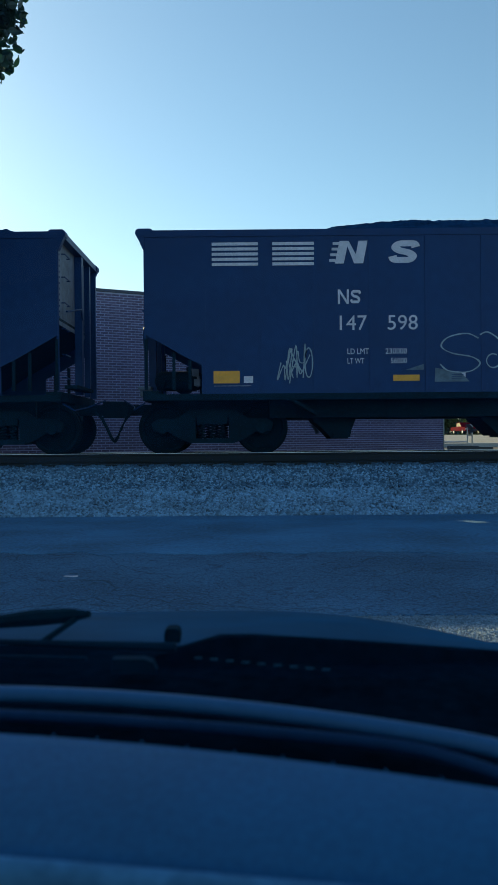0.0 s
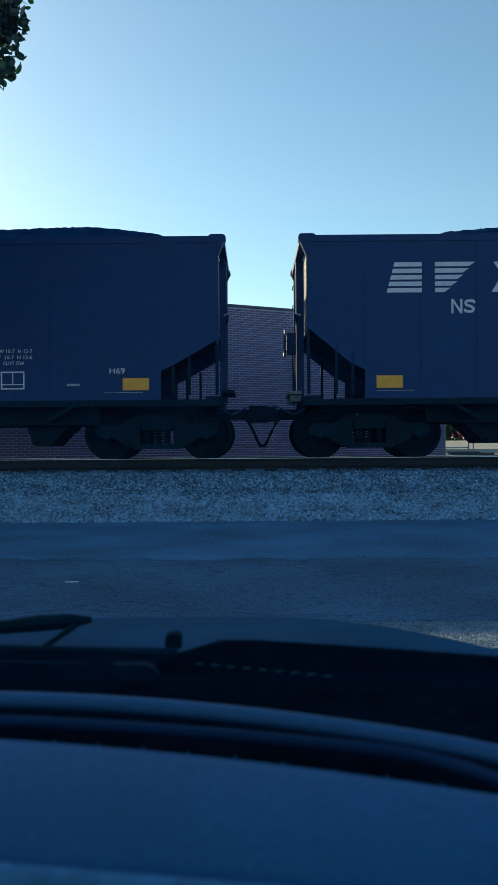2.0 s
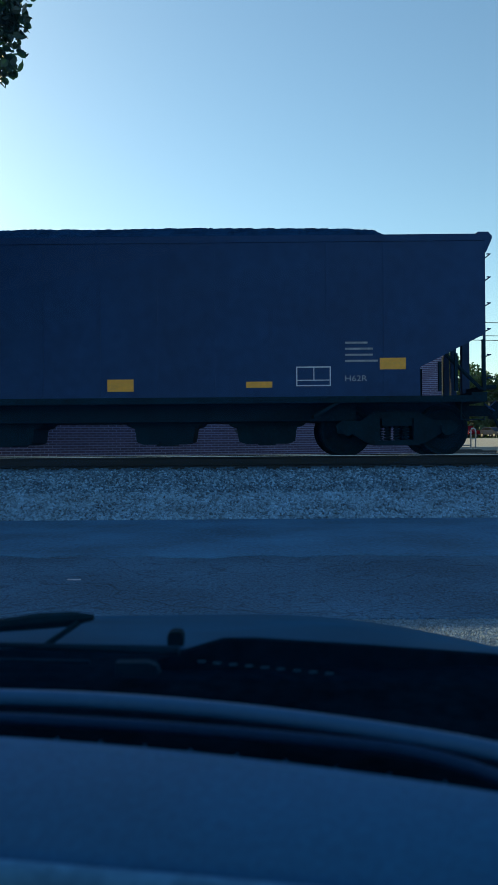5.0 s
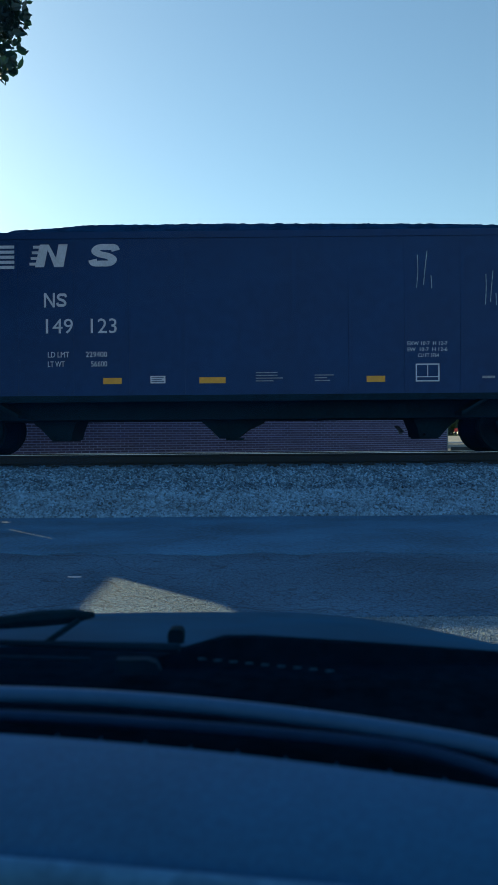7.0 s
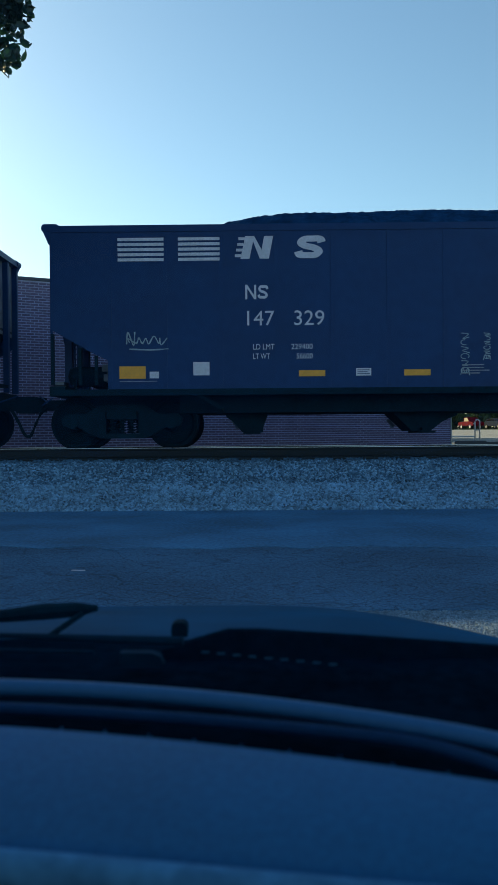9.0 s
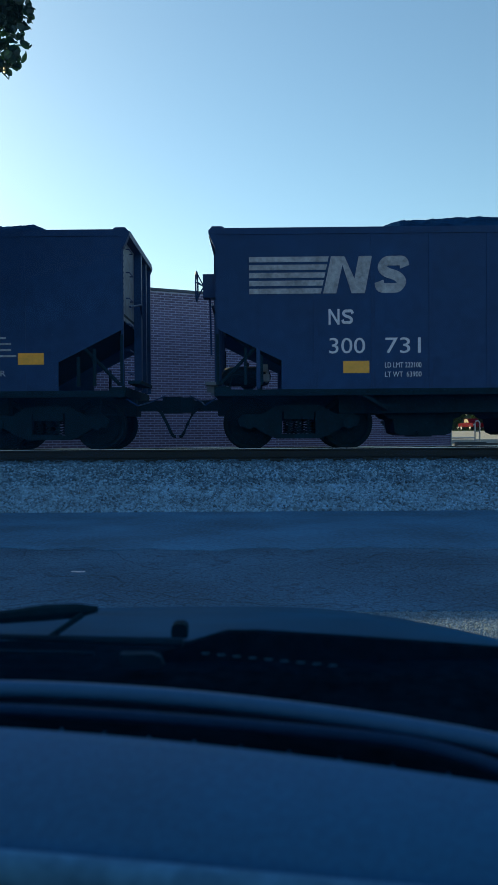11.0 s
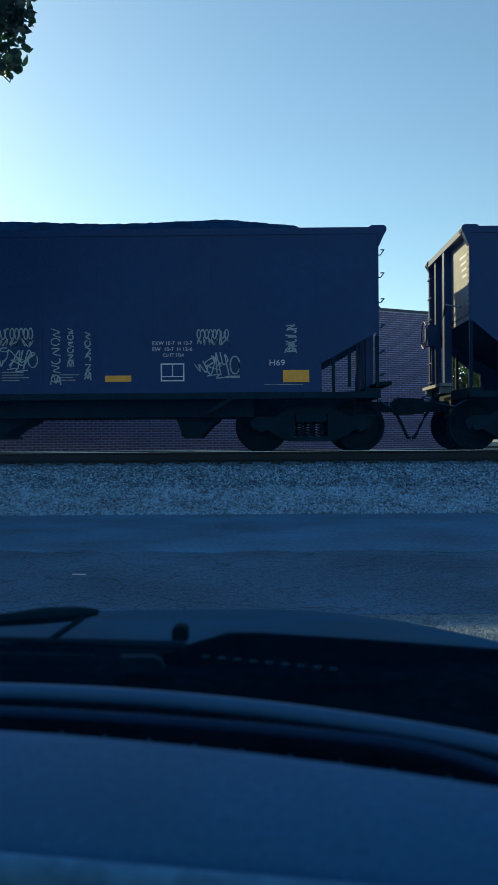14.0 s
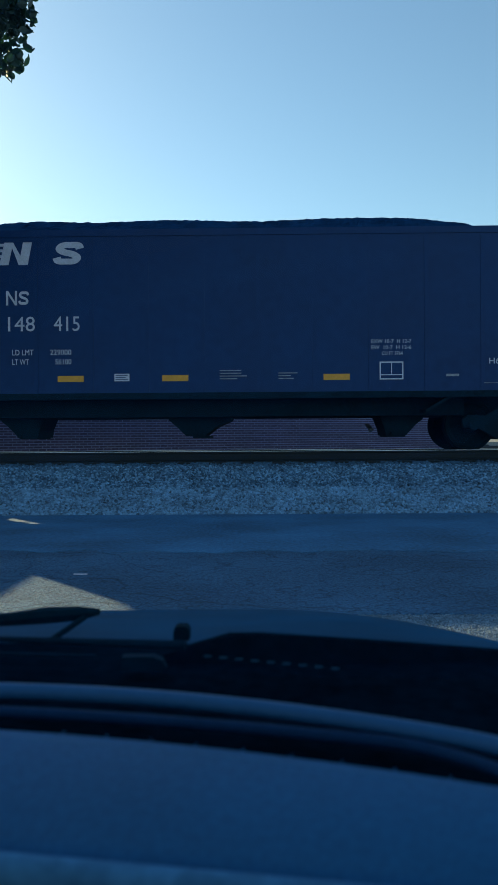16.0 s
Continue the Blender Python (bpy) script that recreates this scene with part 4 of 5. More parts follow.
TRAIN = [  # body's end at 0 s, kind, number, limits, code, volume
    (13.35, "plain", "148 207", ("229600", "56400"), "H69", "3764"),
    (-1.88, "plain", "147 598", ("230000", "56000"), "H65", "3764"),
    (-17.06, "plain", "148 694", ("230000", "56000"), "H69", "3764"),
    (-32.25, "slant", "146 409", ("229600", "56400"), "HP30R", "3737"),
    (-47.48, "plain", "149 190", ("229900", "56100"), "H69", "3764"),
    (-62.76, "slant", "146 222", ("229700", "56300"), "HP30R", "3737"),
    (-78.01, "plain", "148 585", ("229700", "56300"), "H69", "3764"),
    (-93.95, "old", "300 262", ("222100", "63900"), "", ""),
    (-109.23, "plain", "146 954", ("229300", "56700"), "H69", "3764"),
    (-124.51, "plain", "149 123", ("229400", "56600"), "H69", "3764"),
    (-139.78, "plain", "147 613", ("229900", "56100"), "H65", "3764"),
    (-155.03, "plain", "147 329", ("229400", "56600"), "H65", "3764"),
    (-170.26, "plain", "148 036", ("229400", "56600"), "H69", "3764"),
    (-186.29, "old", "300 731", ("222100", "63900"), "", ""),
    (-202.32, "old", "300 417", ("222400", "63600"), "", ""),
    (-218.05, "old", "301 837", ("221100", "64900"), "", ""),
    (-233.20, "slant", "145 095", ("228000", "58000"), "HP28R", "3737"),
    (-248.46, "plain", "148 370", ("229900", "56100"), "H69", "3764"),
    (-263.64, "slant", "146 054", ("229000", "57000"), "HP29R", "3737"),
    (-278.86, "plain", "148 415", ("229000", "56100"), "H67", "3764"),
    (-294.10, "plain", "147 882", ("229600", "56400"), "H69", "3764")]
HEAPS = {"147 598": (3.4, 12.2, 0.60), "148 694": (3.2, 12.5, 0.60), "146 409": (2.7, 12.3, 0.58), "149 190": (1.8, 12.55, 0.64), "146 222": (3.1, 12.4, 0.60),
         "148 585": (3.2, 10.8, 0.68), "146 954": (4.4, 12.2, 0.58), "149 123": (2.6, 12.0, 0.58), "147 613": (4.4, 12.4, 0.48), "147 329": (3.1, 12.5, 0.68),
         "300 417": (5.2, 12.6, 0.48), "301 837": (4.6, 10.7, 0.60), "145 095": (4.0, 12.4, 0.64), "148 370": (4.8, 12.3, 0.60), "146 054": (3.5, 11.6, 0.58),
         "148 415": (2.3, 11.7, 0.62)}


def length_of(kind):
    return 14.45 if kind == "old" else 13.72


CARS = []
for i, (left, kind, number, limits, code, volume) in enumerate(TRAIN):
    car, length = hopper_car(left, kind, 11 + i, HEAPS.get(number, (3.3, length_of(kind) - 1.8, 0.56)))
    if kind == "old":
        mark_old(car, length, number, limits, number != "301 837")
    else:
        mark_new(car, length, number, kind, i, limits, code, volume)
    what = {"plain": "black coal hopper car with straight white stripes and heaped coal",
            "slant": "black coal hopper car with slanted white stripes and heaped coal",
            "old": "weathered black coal hopper car with faded white stripes"}[kind]
    if number in ("147 598", "148 694", "148 370"):
        what = "black coal hopper car with white stripes and pale graffiti"
    tagged(car, what, "hopper car", "cars of the coal train")
    CARS.append((car, left, number))
SPRAYED = {
    "147 598": [(2.34, 1.18, 0.60, 0.75, "tag"), (5.12, 1.22, 1.15, 0.85, "snake")],
    "148 694": [(3.05, 1.15, 0.75, 0.75, "tag"), (5.98, 1.15, 0.72, 1.0, "tag")],
    "147 329": [(1.35, 1.70, 0.80, 0.36, "name"), (7.1, 1.25, 0.2, 0.75, "column"), (7.5, 1.5, 0.16, 0.5, "column")],
    "149 123": [(9.93, 2.85, 0.30, 0.65, "scratch"), (11.12, 2.55, 0.22, 0.6, "scratch")],
    "148 370": [(0.2, 2.70, 0.75, 0.45, "tag"), (0.5, 2.15, 0.45, 0.5, "tag"), (1.22, 1.55, 0.75, 0.55, "tag"), (2.22, 1.80, 0.78, 0.42, "tag"), (2.3, 1.33, 0.75, 0.38, "tag"),
                (3.25, 1.75, 0.55, 0.28, "name"), (3.22, 1.25, 0.65, 0.32, "tag"), (4.2, 1.86, 0.72, 0.25, "tag"), (4.2, 1.42, 0.62, 0.18, "tag"), (5.15, 1.90, 0.55, 0.2, "tag"),
                (5.17, 1.53, 0.58, 0.32, "tag"), (6.06, 1.84, 0.85, 0.36, "long"), (6.06, 1.40, 0.75, 0.42, "tag"), (7.05, 1.84, 0.70, 0.36, "long"), (7.05, 1.45, 0.75, 0.38, "tag"),
                (7.98, 1.20, 0.22, 1.0, "column"), (8.28, 1.50, 0.14, 0.7, "column"), (8.58, 1.28, 0.14, 0.85, "column"),
                (10.55, 1.85, 0.6, 0.3, "long"), (10.55, 1.32, 0.75, 0.45, "tag"), (12.05, 1.72, 0.26, 0.5, "column")],
}
for car, left, number in CARS:
    for j, (x, z, w, h, style) in enumerate(SPRAYED.get(number, ())):
        scribble(car, x, z, w, h, j + 2, style, 0.008 if number == "149 123" or (number == "147 329" and style == "column") else 0.014 if style == "snake" else 0.013)
    if number == "148 694":
        lettering(car, "LORDS", 6.96, 7.46, 1.90, 2.03, SPRAY, "pale sprayed graffiti word")
        shapes(car, "graffiti", [[(6.14, 1.98), (6.50, 2.02), (6.68, 1.86), (6.66, 1.24), (6.56, 1.16), (6.26, 1.42), (6.30, 1.62)]], FILL, "pale blue filled graffiti patch", "fill", 0.0108)
    if number == "147 598":
        shapes(car, "graffiti", [[(5.05, 1.22), (5.65, 1.22), (5.50, 1.38), (5.06, 1.46)], [(4.55, 1.43), (4.86, 1.43), (4.86, 1.53)]], FILL, "faded pale graffiti patch", "fill_b", 0.0108)
    if number in ("147 598", "147 613", "147 329"):
        plate(car, "notice", 1.74, 1.90, 1.225, 1.34, WHITE, "small white notice plate")
    if number == "147 329":
        lettering(car, "EMPTY LOAD", 11.83, 12.26, 1.925, 1.985)
        lettering(car, "1/4 ADJ BLOCK", 11.83, 12.34, 1.81, 1.87)
        plate(car, "notice", 2.50, 2.78, 1.27, 1.50, WHITE, "square white notice plate")


# ---- trees ----
def leaves_mesh(name, centres, radii, count, size, mat, seed):
    """Many small folded leaves spread through round clumps."""
    rng = np.random.default_rng(seed)
    pick = rng.choice(len(centres), count, p=np.array(radii) ** 2 / np.sum(np.array(radii) ** 2))
    way = rng.normal(size=(count, 3))
    way /= np.linalg.norm(way, axis=1)[:, None]
    c = np.array(centres)[pick] + way * (np.array(radii)[pick] * rng.uniform(0.25, 1.0, count) ** 0.5)[:, None]
    a = rng.normal(size=(count, 3)) + (0, 0, -0.8)
    a /= np.linalg.norm(a, axis=1)[:, None]
    b = np.cross(a, rng.normal(size=(count, 3)))
    b /= np.linalg.norm(b, axis=1)[:, None]
    n = np.cross(a, b)
    s = rng.uniform(size[0], size[1], count)[:, None]
    edge = ((0.16, 0.22, 0.04), (0.45, 0.36, 0.07), (0.78, 0.27, 0.05))
    v = np.stack([c] + [c + s * (p * a + q * b + u * n) for p, q, u in edge] + [c + s * a]
                 + [c + s * (p * a - q * b + u * n) for p, q, u in edge[::-1]], 1)
    f = np.array([[0, 1, 2, 3, 4], [0, 4, 5, 6, 7]])
    faces = (f[None] + (np.arange(count) * 8)[:, None, None]).reshape(-1, 5)
    me = bpy.data.meshes.new(name)
    me.from_pydata(v.reshape(-1, 3).tolist(), [], faces.tolist())
    me.materials.append(mat)
    return me


def tree(x, y, z, height, spread, crown_low, clumps, count, size, mat, seed, label, extra=()):
    rng = random.Random(seed)
    t = tagged(new("tree"), label, "tree")
    t.location = (x, y, z)
    centres, radii = [], []
    limbs = []
    for i in range(clumps):
        a, u = rng.uniform(0, 6.28), rng.uniform(0, 1)
        rr = spread * math.sqrt(rng.uniform(0.02, 1)) * math.sin(math.pi * (0.18 + 0.74 * u))
        p = (rr * math.cos(a), rr * math.sin(a), crown_low + (height - crown_low) * u)
        centres.append(p)
        radii.append(spread * rng.uniform(0.22, 0.38))
        if i % 2 == 0:
            limbs.append(p)
    for p, r in extra:
        centres.append(p)
        radii.append(r)
        limbs.append(p)

    def wood(bm):
        top = height * 0.75
        tube(bm, [(0, 0, -0.1), (0.03, 0.02, crown_low * 0.5), (-0.04, 0.03, crown_low), (0.02, 0, top)],
             [height * 0.028, height * 0.023, height * 0.019, height * 0.006], 9)
        for p in limbs:
            start = (0, 0, min(top, max(crown_low * 0.8, p[2] * 0.7)))
            middle = tuple(0.5 * (q + w) + 0.04 * height * rng.uniform(-1, 1) for q, w in zip(start, p))
            tube(bm, [start, middle, p], [height * 0.010, height * 0.006, height * 0.002], 6)
    part("trunk", wood, BARK, t, "brown trunk and limbs")
    crown = new("crown", leaves_mesh("crown", centres, radii, count, size, mat, seed))
    crown.parent = t
    tagged(crown, "dense green leaves")
    return t


street_tree = tree(-7.4, 9.6, 0.0, 8.6, 3.2, 3.6, 46, 60000, (0.06, 0.10), LEAF, 5, "green leafy street tree with hanging twigs",
                   extra=[((4.62, -0.6, 6.05), 0.4), ((4.70, -0.6, 5.72), 0.3)] + [((0.0 + 0.62 * (i % 4), -1.2 + 0.5 * (i // 4), 4.75 + 0.5 * (i % 2)), 0.75) for i in range(16)])
twig = new("hanging_twig", leaves_mesh("hanging_twig", [(4.68, -0.6, 5.95), (4.62, -0.6, 5.66), (4.80, -0.6, 5.72), (4.78, -0.6, 5.42), (4.70, -0.6, 5.24), (4.60, -0.6, 5.08), (4.3, -0.6, 5.5)],
                                       [0.34, 0.28, 0.20, 0.24, 0.20, 0.14, 0.3], 560, (0.08, 0.135), LEAF, 9))
twig.parent = street_tree
tagged(twig, "hanging leafy twigs")
for i, (x, y, h, s) in enumerate([(33.0, 143, 13.4, 4.8), (37.8, 147, 12.2, 5.0), (43.0, 143, 10.6, 4.5), (49.0, 150, 12.4, 5.0), (29.0, 149, 11.4, 4.5), (56.0, 148, 11.0, 4.6)]):
    tree(x, y, 1.3, h, s, 1.2, 40, 7000, (0.3, 0.6), FAR_LEAF, 20 + i, "green broadleaf tree beyond the parking lot")
hedge_pts = [(26 + 3.0 * i + 0.5 * math.sin(i * 2.1), 150 + math.sin(i), 2.2 + 1.0 * math.sin(i * 1.7)) for i in range(14)]
hedge = tagged(new("far_woods", leaves_mesh("far_woods", hedge_pts, [2.6] * 14, 9000, (0.3, 0.55), FAR_LEAF, 3)), "dark green woods beyond the parking lot", "woods", kind="stuff")

# ---- beyond the track, beside the building ----
slab("pavement_2", 27.4, 31.0, 0.66, CONCRETE, "pale concrete walk beside the brick building", "pavement", 6.45, 60, drop=0.2)
slab("kerb", 37.0, 37.4, 0.84, CONCRETE, "pale concrete kerb of the parking lot", "kerb", 4, 70, drop=0.3)
lot = rows_mesh("parking_lot", [(37.4, 0.74), (45, 0.78), (108, 1.33)], 4, 130, YARD)
tagged(lot, "pale sunlit asphalt parking lot", "parking lot", kind="structure")
slab("lawn", 108, 123.5, 1.42, GRASS, "dry green grass verge beyond the parking lot", "grass", 10, 120, drop=0.5)


def handrail():
    r = tagged(new("handrail"), "grey steel handrail beside the brick building", "railing")
    r.location = (6.75, 28.6, 0.66)
    for x in (0.55, 0.71):
        part("post", lambda bm: tube(bm, [(0, 0, -0.02), (0, 0, 0.80)], 0.024, 8), STEEL, r, at=(x, 0, 0), key="railpost")
    part("top_rail", lambda bm: tube(bm, [(0.55, 0, 0.80), (0.57, 0, 0.85), (0.63, 0, 0.88), (0.69, 0, 0.85), (0.71, 0, 0.80)], 0.024, 8), STEEL, r)
    for z in (0.24, 0.52):
        part("cross_rail", lambda bm: tube(bm, [(0.55, 0, 0), (0.71, 0, 0)], 0.016, 8), STEEL, r, at=(0, 0, z), key="crossrail")
    part("long_rail", lambda bm: tube(bm, [(-0.9, 0.02, 0.30), (0.55, 0.02, 0.30)], 0.022, 8), STEEL, r)
    return r


handrail()
# asphalt grey on this concrete step carries the building's shade
low_step = new("concrete_step", finish("concrete_step", prism(bmesh.new(), [(6.55, 0.5), (8.0, 0.5), (8.0, 0.79), (7.55, 0.79), (7.5, 0.83), (6.55, 0.83)], 28.0, 28.35), LOT))
tagged(low_step, "low concrete step beside the brick building, shade in its colour", "step")


def parked_vehicle(x, y, z, paint, label, pickup):
    v = tagged(new("pickup_truck" if pickup else "parked_car"), label, "pickup truck" if pickup else "car")
    v.matrix_world = pose(x, y, z, 0, 0, -80 if pickup else -66)
    if pickup:
        side = [(-2.7, 0.55), (-2.75, 1.05), (-1.1, 1.12), (-1.0, 1.12), (0.95, 1.15), (2.4, 1.05), (2.6, 0.9), (2.6, 0.5)]
        cab = [(-1.0, 1.12), (-0.85, 1.75), (0.45, 1.78), (1.05, 1.15)]
    else:
        side = [(-2.2, 0.45), (-2.25, 0.85), (-2.0, 1.02), (1.0, 1.0), (2.0, 0.85), (2.25, 0.65), (2.25, 0.4)]
        cab = [(-1.9, 1.02), (-1.35, 1.5), (-0.2, 1.58), (0.6, 1.45), (1.3, 1.0)]
    part("body", lambda bm: prism(bm, side, -0.9, 0.9), paint, v)
    part("cabin", lambda bm: prism(bm, cab, -0.78, 0.78), paint, v)
    cx = sum(a for a, _ in cab) / len(cab)
    part("side_window", lambda bm: prism(bm, [(cx + (a - cx) * 0.82, 1.18 + (b - 1.18) * 0.86 if b > 1.15 else 1.18) for a, b in cab], -0.787, -0.782), PANE, v)
    for wx in (-1.55, 1.6) if pickup else (-1.35, 1.4):
        for s in (-1, 1):
            w = part("wheel", lambda bm: lathe(bm, [(0.2, -0.11), (0.33, -0.11), (0.36, -0.08), (0.36, 0.08), (0.33, 0.11), (0.2, 0.11)], 18), TYRE, v, at=(wx, 0.82 * s, 0.36), key="car_tyre")
            part("rim", lambda bm: lathe(bm, [(0.05, -0.118), (0.19, -0.112), (0.21, -0.09), (0.21, 0.09), (0.05, 0.11)], 14), STEEL, w, key="car_rim")
    part("bumper", lambda bm: box(bm, -2.85 if pickup else -2.32, -2.6 if pickup else -2.1, -0.85, 0.85, 0.42, 0.62), STEEL if pickup else paint, v)
    part("headlight", lambda bm: box(bm, 2.42 if pickup else 2.05, 2.62 if pickup else 2.24, -0.88, -0.55, 0.72, 0.86), STEEL, v)
    return v


parked_vehicle(32.1, 128, 1.45, RED, "red pickup truck parked across the lot", True)
parked_vehicle(35.7, 127, 1.45, NAVY, "dark grey car parked across the lot", False)
parked_vehicle(39.6, 128, 1.45, NAVY, "dark blue car parked across the lot", False)

line = tagged(new("overhead_line"), "black overhead cables on wooden poles", "power line")
POLES = (1.0, 92.0)
for x in POLES:
    part("pole", lambda bm: (tube(bm, [(x, 70, 0.6), (x, 70, 12.4)], [0.17, 0.11], 10), box(bm, x - 0.06, x + 0.06, 68.6, 71.4, 11.5, 11.64)), BARK, line, "wooden utility pole")
for y, z in ((71.2, 11.6), (70.1, 10.35), (69.9, 9.95), (70.1, 7.0), (69.9, 5.6), (70.1, 4.9)):
    part("cable", lambda bm: tube(bm, [(POLES[0] + 9.1 * j, y, z - 0.9 + 0.036 * (j - 5) ** 2) for j in range(11)], 0.03, 5), WIRE, line)

scrap = tagged(new("paper_scrap", finish("paper_scrap", prism(bmesh.new(), [(-0.06, -0.012), (0.0, -0.03), (0.06, -0.02), (0.055, 0.012), (0.0, 0.005), (-0.055, 0.02)], 0.0, 0.006, "z"), WHITE)),
               "small white scrap of paper on the asphalt", "litter")
scrap.location = (-1.53, 7.05, 0.0)

# ---- the parked car that the eye sits in ----
own = tagged(new("car"), "dark parked car with a grey dashboard and folded wipers", "car")


def bend(a, b, c):
    """The parabola through three places in plan."""
    (x0, y0), (x1, y1), (x2, y2) = a, b, c

    def y(x):
        return (y0 * (x - x1) * (x - x2) / ((x0 - x1) * (x0 - x2)) + y1 * (x - x0) * (x - x2) / ((x1 - x0) * (x1 - x2))
                + y2 * (x - x0) * (x - x1) / ((x2 - x0) * (x2 - x1)))
    return y


DASH_Z = 0.915


def turned_down(line, start, k):
    """A line that bends nearer past a place."""
    return lambda x: line(x) - k * max(0.0, x - start) ** 2


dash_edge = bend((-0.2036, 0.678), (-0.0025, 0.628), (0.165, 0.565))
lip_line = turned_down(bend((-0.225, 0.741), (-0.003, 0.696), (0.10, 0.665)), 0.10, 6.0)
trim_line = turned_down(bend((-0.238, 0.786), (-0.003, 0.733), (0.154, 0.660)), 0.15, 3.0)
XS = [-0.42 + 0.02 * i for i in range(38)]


def sheet(bm, rows):
    """Joins rows of points into one skin."""
    grid = [[bm.verts.new(p) for p in row] for row in rows]
    for p, q in zip(grid, grid[1:]):
        for j in range(len(p) - 1):
            bm.faces.new([p[j], p[j + 1], q[j + 1], q[j]])


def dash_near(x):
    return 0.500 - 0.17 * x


def dash_top(bm):
    """A padded top, level at its far edge and falling away towards the seats."""
    rows = [[(x, dash_edge(x) - 0.001, DASH_Z - 0.05) for x in XS], [(x, dash_edge(x), DASH_Z - 0.006) for x in XS]]
    for i in range(9):
        f = i / 8
        rows.append([(x, dash_edge(x) - 0.006 + (dash_near(x) - dash_edge(x)) * f, DASH_Z - 0.027 * f * f) for x in XS])
    rows += [[(x, dash_near(x) - 0.016, DASH_Z - 0.039) for x in XS], [(x, dash_near(x) - 0.022, DASH_Z - 0.06) for x in XS],
             [(x, dash_near(x) - 0.05, DASH_Z - 0.25) for x in XS]]
    sheet(bm, rows)


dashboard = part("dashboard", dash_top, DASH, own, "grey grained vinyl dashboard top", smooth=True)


def strip(line, r, z):
    return lambda bm: tube(bm, [(x, line(x), z) for x in XS], r, 14)


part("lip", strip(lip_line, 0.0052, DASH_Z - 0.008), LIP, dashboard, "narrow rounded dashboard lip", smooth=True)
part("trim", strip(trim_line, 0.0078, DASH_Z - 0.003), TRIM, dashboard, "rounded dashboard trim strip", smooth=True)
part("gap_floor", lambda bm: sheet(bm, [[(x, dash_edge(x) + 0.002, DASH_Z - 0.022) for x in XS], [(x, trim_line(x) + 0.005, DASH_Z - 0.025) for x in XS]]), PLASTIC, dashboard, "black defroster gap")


# the highlight is painted: this edge is paler than the vinyl
part("near_pad", lambda bm: tube(bm, [(x, dash_near(x) - 0.012, DASH_Z - 0.034) for x in XS], 0.0125, 14), PAD, dashboard, "rounded near edge of the dashboard with a highlight in its colour", smooth=True)


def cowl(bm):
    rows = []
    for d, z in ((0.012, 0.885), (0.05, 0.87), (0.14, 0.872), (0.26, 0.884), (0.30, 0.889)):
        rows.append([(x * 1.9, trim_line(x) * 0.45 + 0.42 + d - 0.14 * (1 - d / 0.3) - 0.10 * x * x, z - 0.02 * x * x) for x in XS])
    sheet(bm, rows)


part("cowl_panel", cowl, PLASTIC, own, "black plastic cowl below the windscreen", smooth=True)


def bonnet(bm):
    rows = []
    for i in range(15):
        d = 1.06 + 0.90 * i / 14
        z0 = 0.885 - 0.138 * (i / 14) ** 1.25
        row = []
        for j in range(33):
            x = -1.05 + 1.75 * j / 32
            row.append((x, d - 0.12 * (x + 0.1) ** 2, z0 - 0.24 * max(0, x) ** 2 - 0.06 * max(0, -x - 0.5) ** 2 - 0.02 * math.exp(-((x + 0.75) / 0.05) ** 2) * 0.2))
        rows.append(row)
    rows.append([(x, y + 0.05, z - 0.06) for x, y, z in rows[-1]])
    rows.append([(x, y + 0.04, z - 0.5) for x, y, z in rows[-1]])
    sheet(bm, rows)


part("bonnet", bonnet, HOOD, own, "dark painted bonnet", smooth=True)
part("wiper_arm", lambda bm: (tube(bm, [(-0.62, 1.0, 0.915), (-0.30, 0.98, 0.914), (-0.09, 0.97, 0.909)], [0.003, 0.0035, 0.006], 8), tube(bm, [(-0.62, 0.97, 0.904), (-0.36, 0.96, 0.904), (-0.19, 0.95, 0.902)], 0.0025, 8)), ARM, own, "black wiper arm")
part("wiper_blade", lambda bm: (tube(bm, [(-0.80, 1.22, 0.880), (-0.45, 1.18, 0.890), (-0.36, 1.17, 0.896), (-0.30, 1.16, 0.904), (-0.25, 1.145, 0.910), (-0.222, 1.14, 0.913)], [0.006, 0.007, 0.009, 0.0115, 0.010, 0.004], 8),
                                tube(bm, [(-0.24, 1.13, 0.908), (-0.29, 1.10, 0.876)], 0.004, 6)), WIPER, own, "black rubber wiper blade")
part("washer_nozzle", lambda bm: prism(bm, [(-0.010, 0.0), (-0.0105, 0.010), (-0.009, 0.0155), (-0.005, 0.018), (0.005, 0.018), (0.009, 0.0155), (0.0105, 0.010), (0.010, 0.0)], -0.012, 0.012), WIPER, own, "black washer nozzle", at=(-0.105, 1.09, 0.888))
part("wiper_mount", lambda bm: prism(bm, [(-0.14, 0.87), (-0.115, 0.895), (-0.075, 0.907), (-0.04, 0.917), (0.0, 0.917), (0.12, 0.909), (0.30, 0.895), (0.62, 0.868), (0.62, 0.84), (-0.14, 0.84)], 0.985, 1.0), PLASTIC, own, "black cowl edge")
for i in range(9):
    part("vent_slot", lambda bm: box(bm, 0, 0.0085, 0, 0.0015, 0, 0.0017), SLOT, own, at=(-0.066 + 0.0175 * i, 0.93 - 0.002 * i, 0.906 - 0.0012 * i), key="vent_slot")
part("pivot_cover", lambda bm: prism(bm, [(-0.158, 0.891), (-0.157, 0.906), (-0.122, 0.906), (-0.112, 0.902), (-0.108, 0.893), (-0.110, 0.889)], 0.93, 0.945), ARM, own, "grey plastic wiper pivot cover")
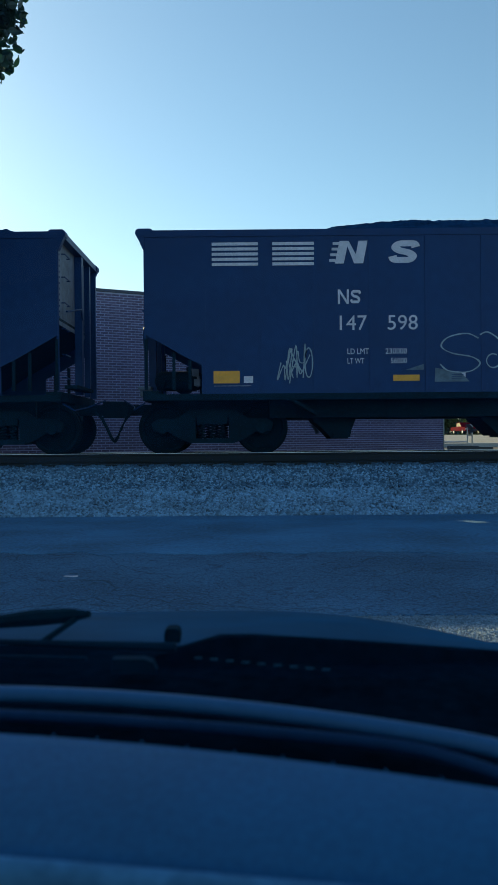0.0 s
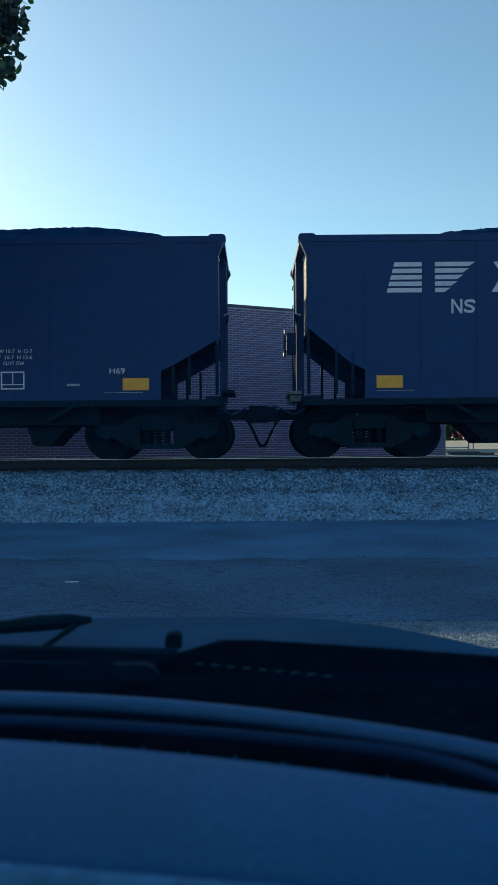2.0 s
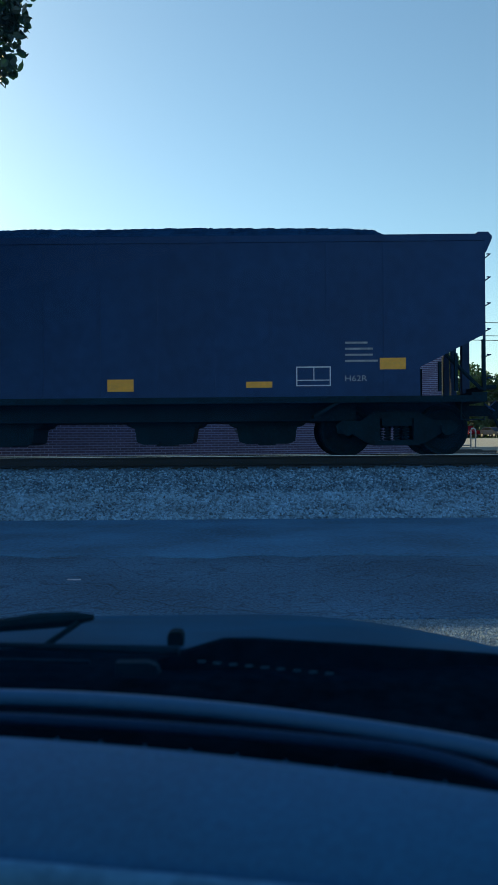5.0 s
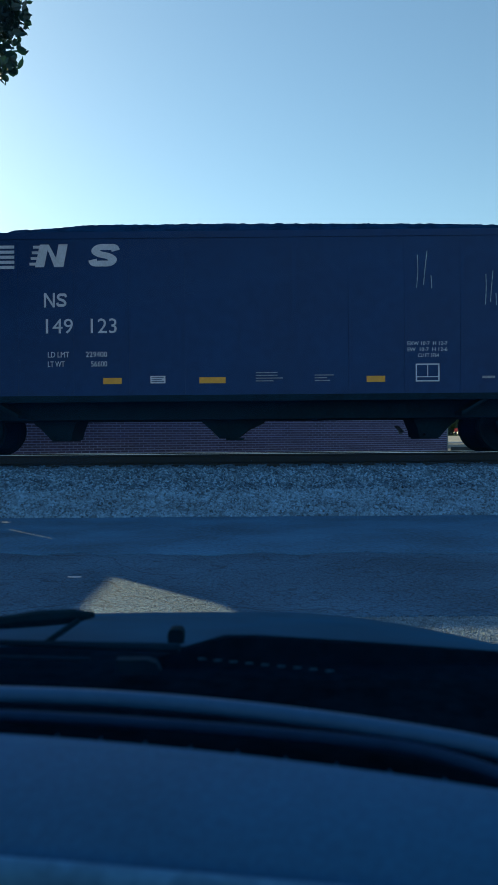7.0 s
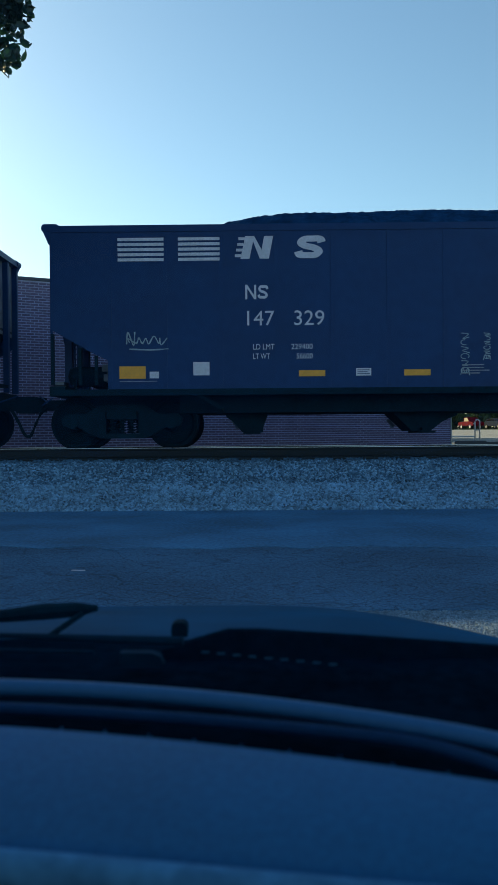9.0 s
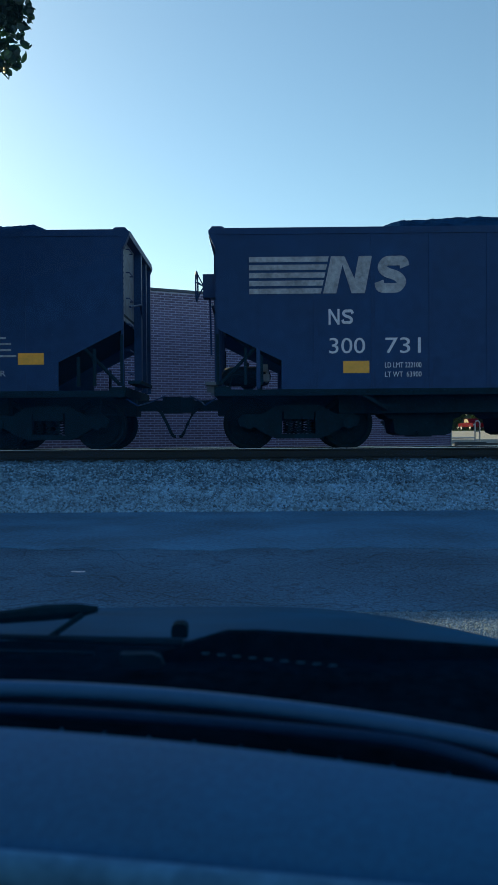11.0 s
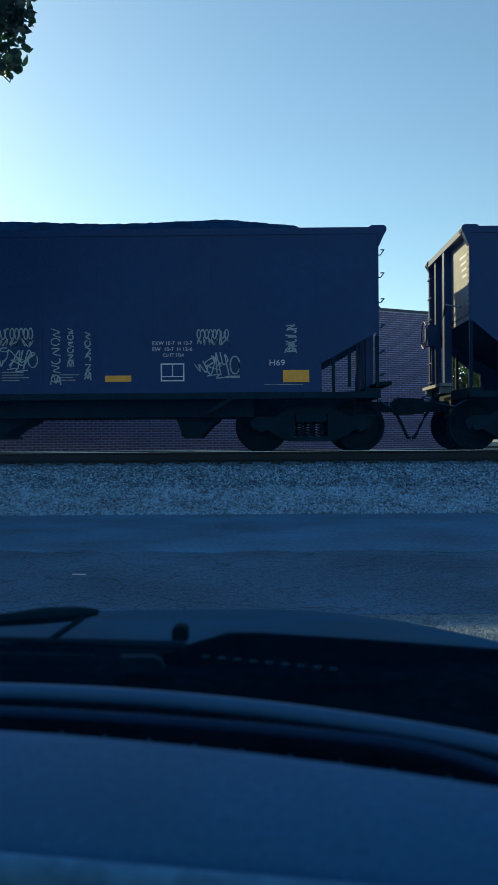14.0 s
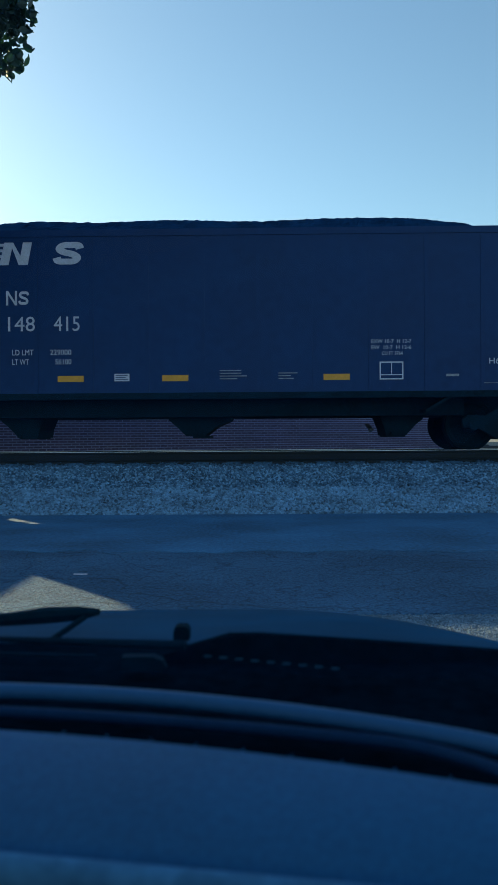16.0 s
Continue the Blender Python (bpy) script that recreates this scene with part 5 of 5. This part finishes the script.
for i in range(9):
    x = -0.16 + 0.036 * i
    part("stitch", lambda bm: tube(bm, [(0, 0, 0), (0.0004, 0.002, 0.0018), (0.0006, 0.004, 0.0005)], 0.0006, 5), DASH, dashboard, at=(x, dash_edge(x) - 0.004, DASH_Z - 0.001), key="stitch")


def roof_shell(bm):
    rows = []
    for y, z in ((0.12, 1.515), (-0.3, 1.545), (-0.9, 1.55), (-1.45, 1.52), (-1.75, 1.46)):
        rows.append([(x, y, z - 0.10 * ((x + 0.175) / 0.75) ** 4) for x in [-0.85 + 0.15 * i for i in range(10)]])
    sheet(bm, rows)


part("roof", roof_shell, HOOD, own, "dark painted roof", smooth=True)
part("headliner", lambda bm: sheet(bm, [[(x, y, z) for x in (-0.84, -0.2, 0.49)] for y, z in ((0.11, 1.42), (-0.9, 1.45), (-1.74, 1.38))]), LINING, own, "pale grey headliner")
SIDE = [(2.0, 0.24), (2.05, 0.50), (1.96, 0.70), (1.02, 0.84), (0.92, 0.88), (-1.75, 0.92), (-2.35, 0.90), (-2.45, 0.55), (-2.38, 0.24)]
for x in (-1.06, 0.66):
    part("body_side", lambda bm: prism(bm, SIDE, x, x + 0.05, "x"), HOOD, own, "dark painted side panel")
    near = x + 0.025
    top = 0.48 if x > 0 else -0.84
    for a, b, r in (((near, 0.90, 0.88), (top, 0.12, 1.46), 0.035), ((near, -0.62, 0.9), (top, -0.60, 1.47), 0.035), ((near, -2.0, 0.9), (top, -1.72, 1.40), 0.05)):
        part("pillar", lambda bm: tube(bm, [a, b], r, 8), HOOD, own)
part("front_bumper", lambda bm: prism(bm, [(2.0, 0.24), (2.08, 0.45), (2.0, 0.66), (1.9, 0.66), (1.9, 0.24)], -1.05, 0.70, "x"), HOOD, own)
part("rear_panel", lambda bm: prism(bm, [(-2.3, 0.24), (-2.46, 0.5), (-2.38, 0.9), (-2.3, 0.9)], -1.05, 0.70, "x"), HOOD, own)
part("boot_lid", lambda bm: box(bm, -1.005, 0.655, -2.31, -1.95, 0.88, 0.92), HOOD, own)
part("rear_window", lambda bm: prism(bm, [(-1.97, 0.92), (-1.74, 1.40), (-1.72, 1.40), (-1.95, 0.92)], -0.86, 0.5, "x"), PANE, own, "dark rear window")
part("cabin_floor", lambda bm: box(bm, -1.0, 0.65, -2.28, 1.88, 0.20, 0.24), LINING, own)
for x in (-0.92, 0.56):
    for y in (1.32, -1.45):
        tyre = part("wheel", lambda bm: lathe(bm, [(0.2, -0.1), (0.30, -0.1), (0.33, -0.07), (0.33, 0.07), (0.30, 0.1), (0.2, 0.1)], 20, "x"), TYRE, own, at=(x, y, 0.315), key="own_tyre")
        part("rim", lambda bm: lathe(bm, [(0.04, -0.108), (0.18, -0.104), (0.205, -0.09), (0.205, 0.09), (0.04, 0.106)], 16, "x"), STEEL, tyre, key="own_rim")
screen = part("windscreen", lambda bm: sheet(bm, [[(x, 0.93 - 0.25 * x * x, 0.885) for x in (-1.0, -0.75, -0.5, -0.25, 0, 0.25, 0.55)], [(x, 0.53 - 0.18 * x * x, 1.20) for x in (-1.0, -0.75, -0.5, -0.25, 0, 0.25, 0.55)],
                                                  [(x, 0.13 - 0.02 * x * x, 1.51) for x in (-1.0, -0.75, -0.5, -0.25, 0, 0.25, 0.55)]]), GLASS, own, "clear curved windscreen", smooth=True)
screen.visible_shadow = False


# ---- what moves ----
def motions():
    times = [0.4 * i for i in range(41)]
    for car, left, number in CARS:
        walk(car, [(t, pose(left + gone(t), TRACK_Y, RAIL_Z)) for t in times])
    for s in (-1, 1):
        first = WHEELS[s][0]
        steps = [i / 30 for i in range(481)]
        walk(first, [(t, pose(0.889 * s, 0, 0.457, 0, math.degrees(gone(t) / 0.457), 0)) for t in steps])
        for other in WHEELS[s][1:]:
            other.rotation_mode = "QUATERNION"
            data = other.animation_data_create()
            data.action = first.animation_data.action
            data.action_slot = first.animation_data.action_slot


motions()
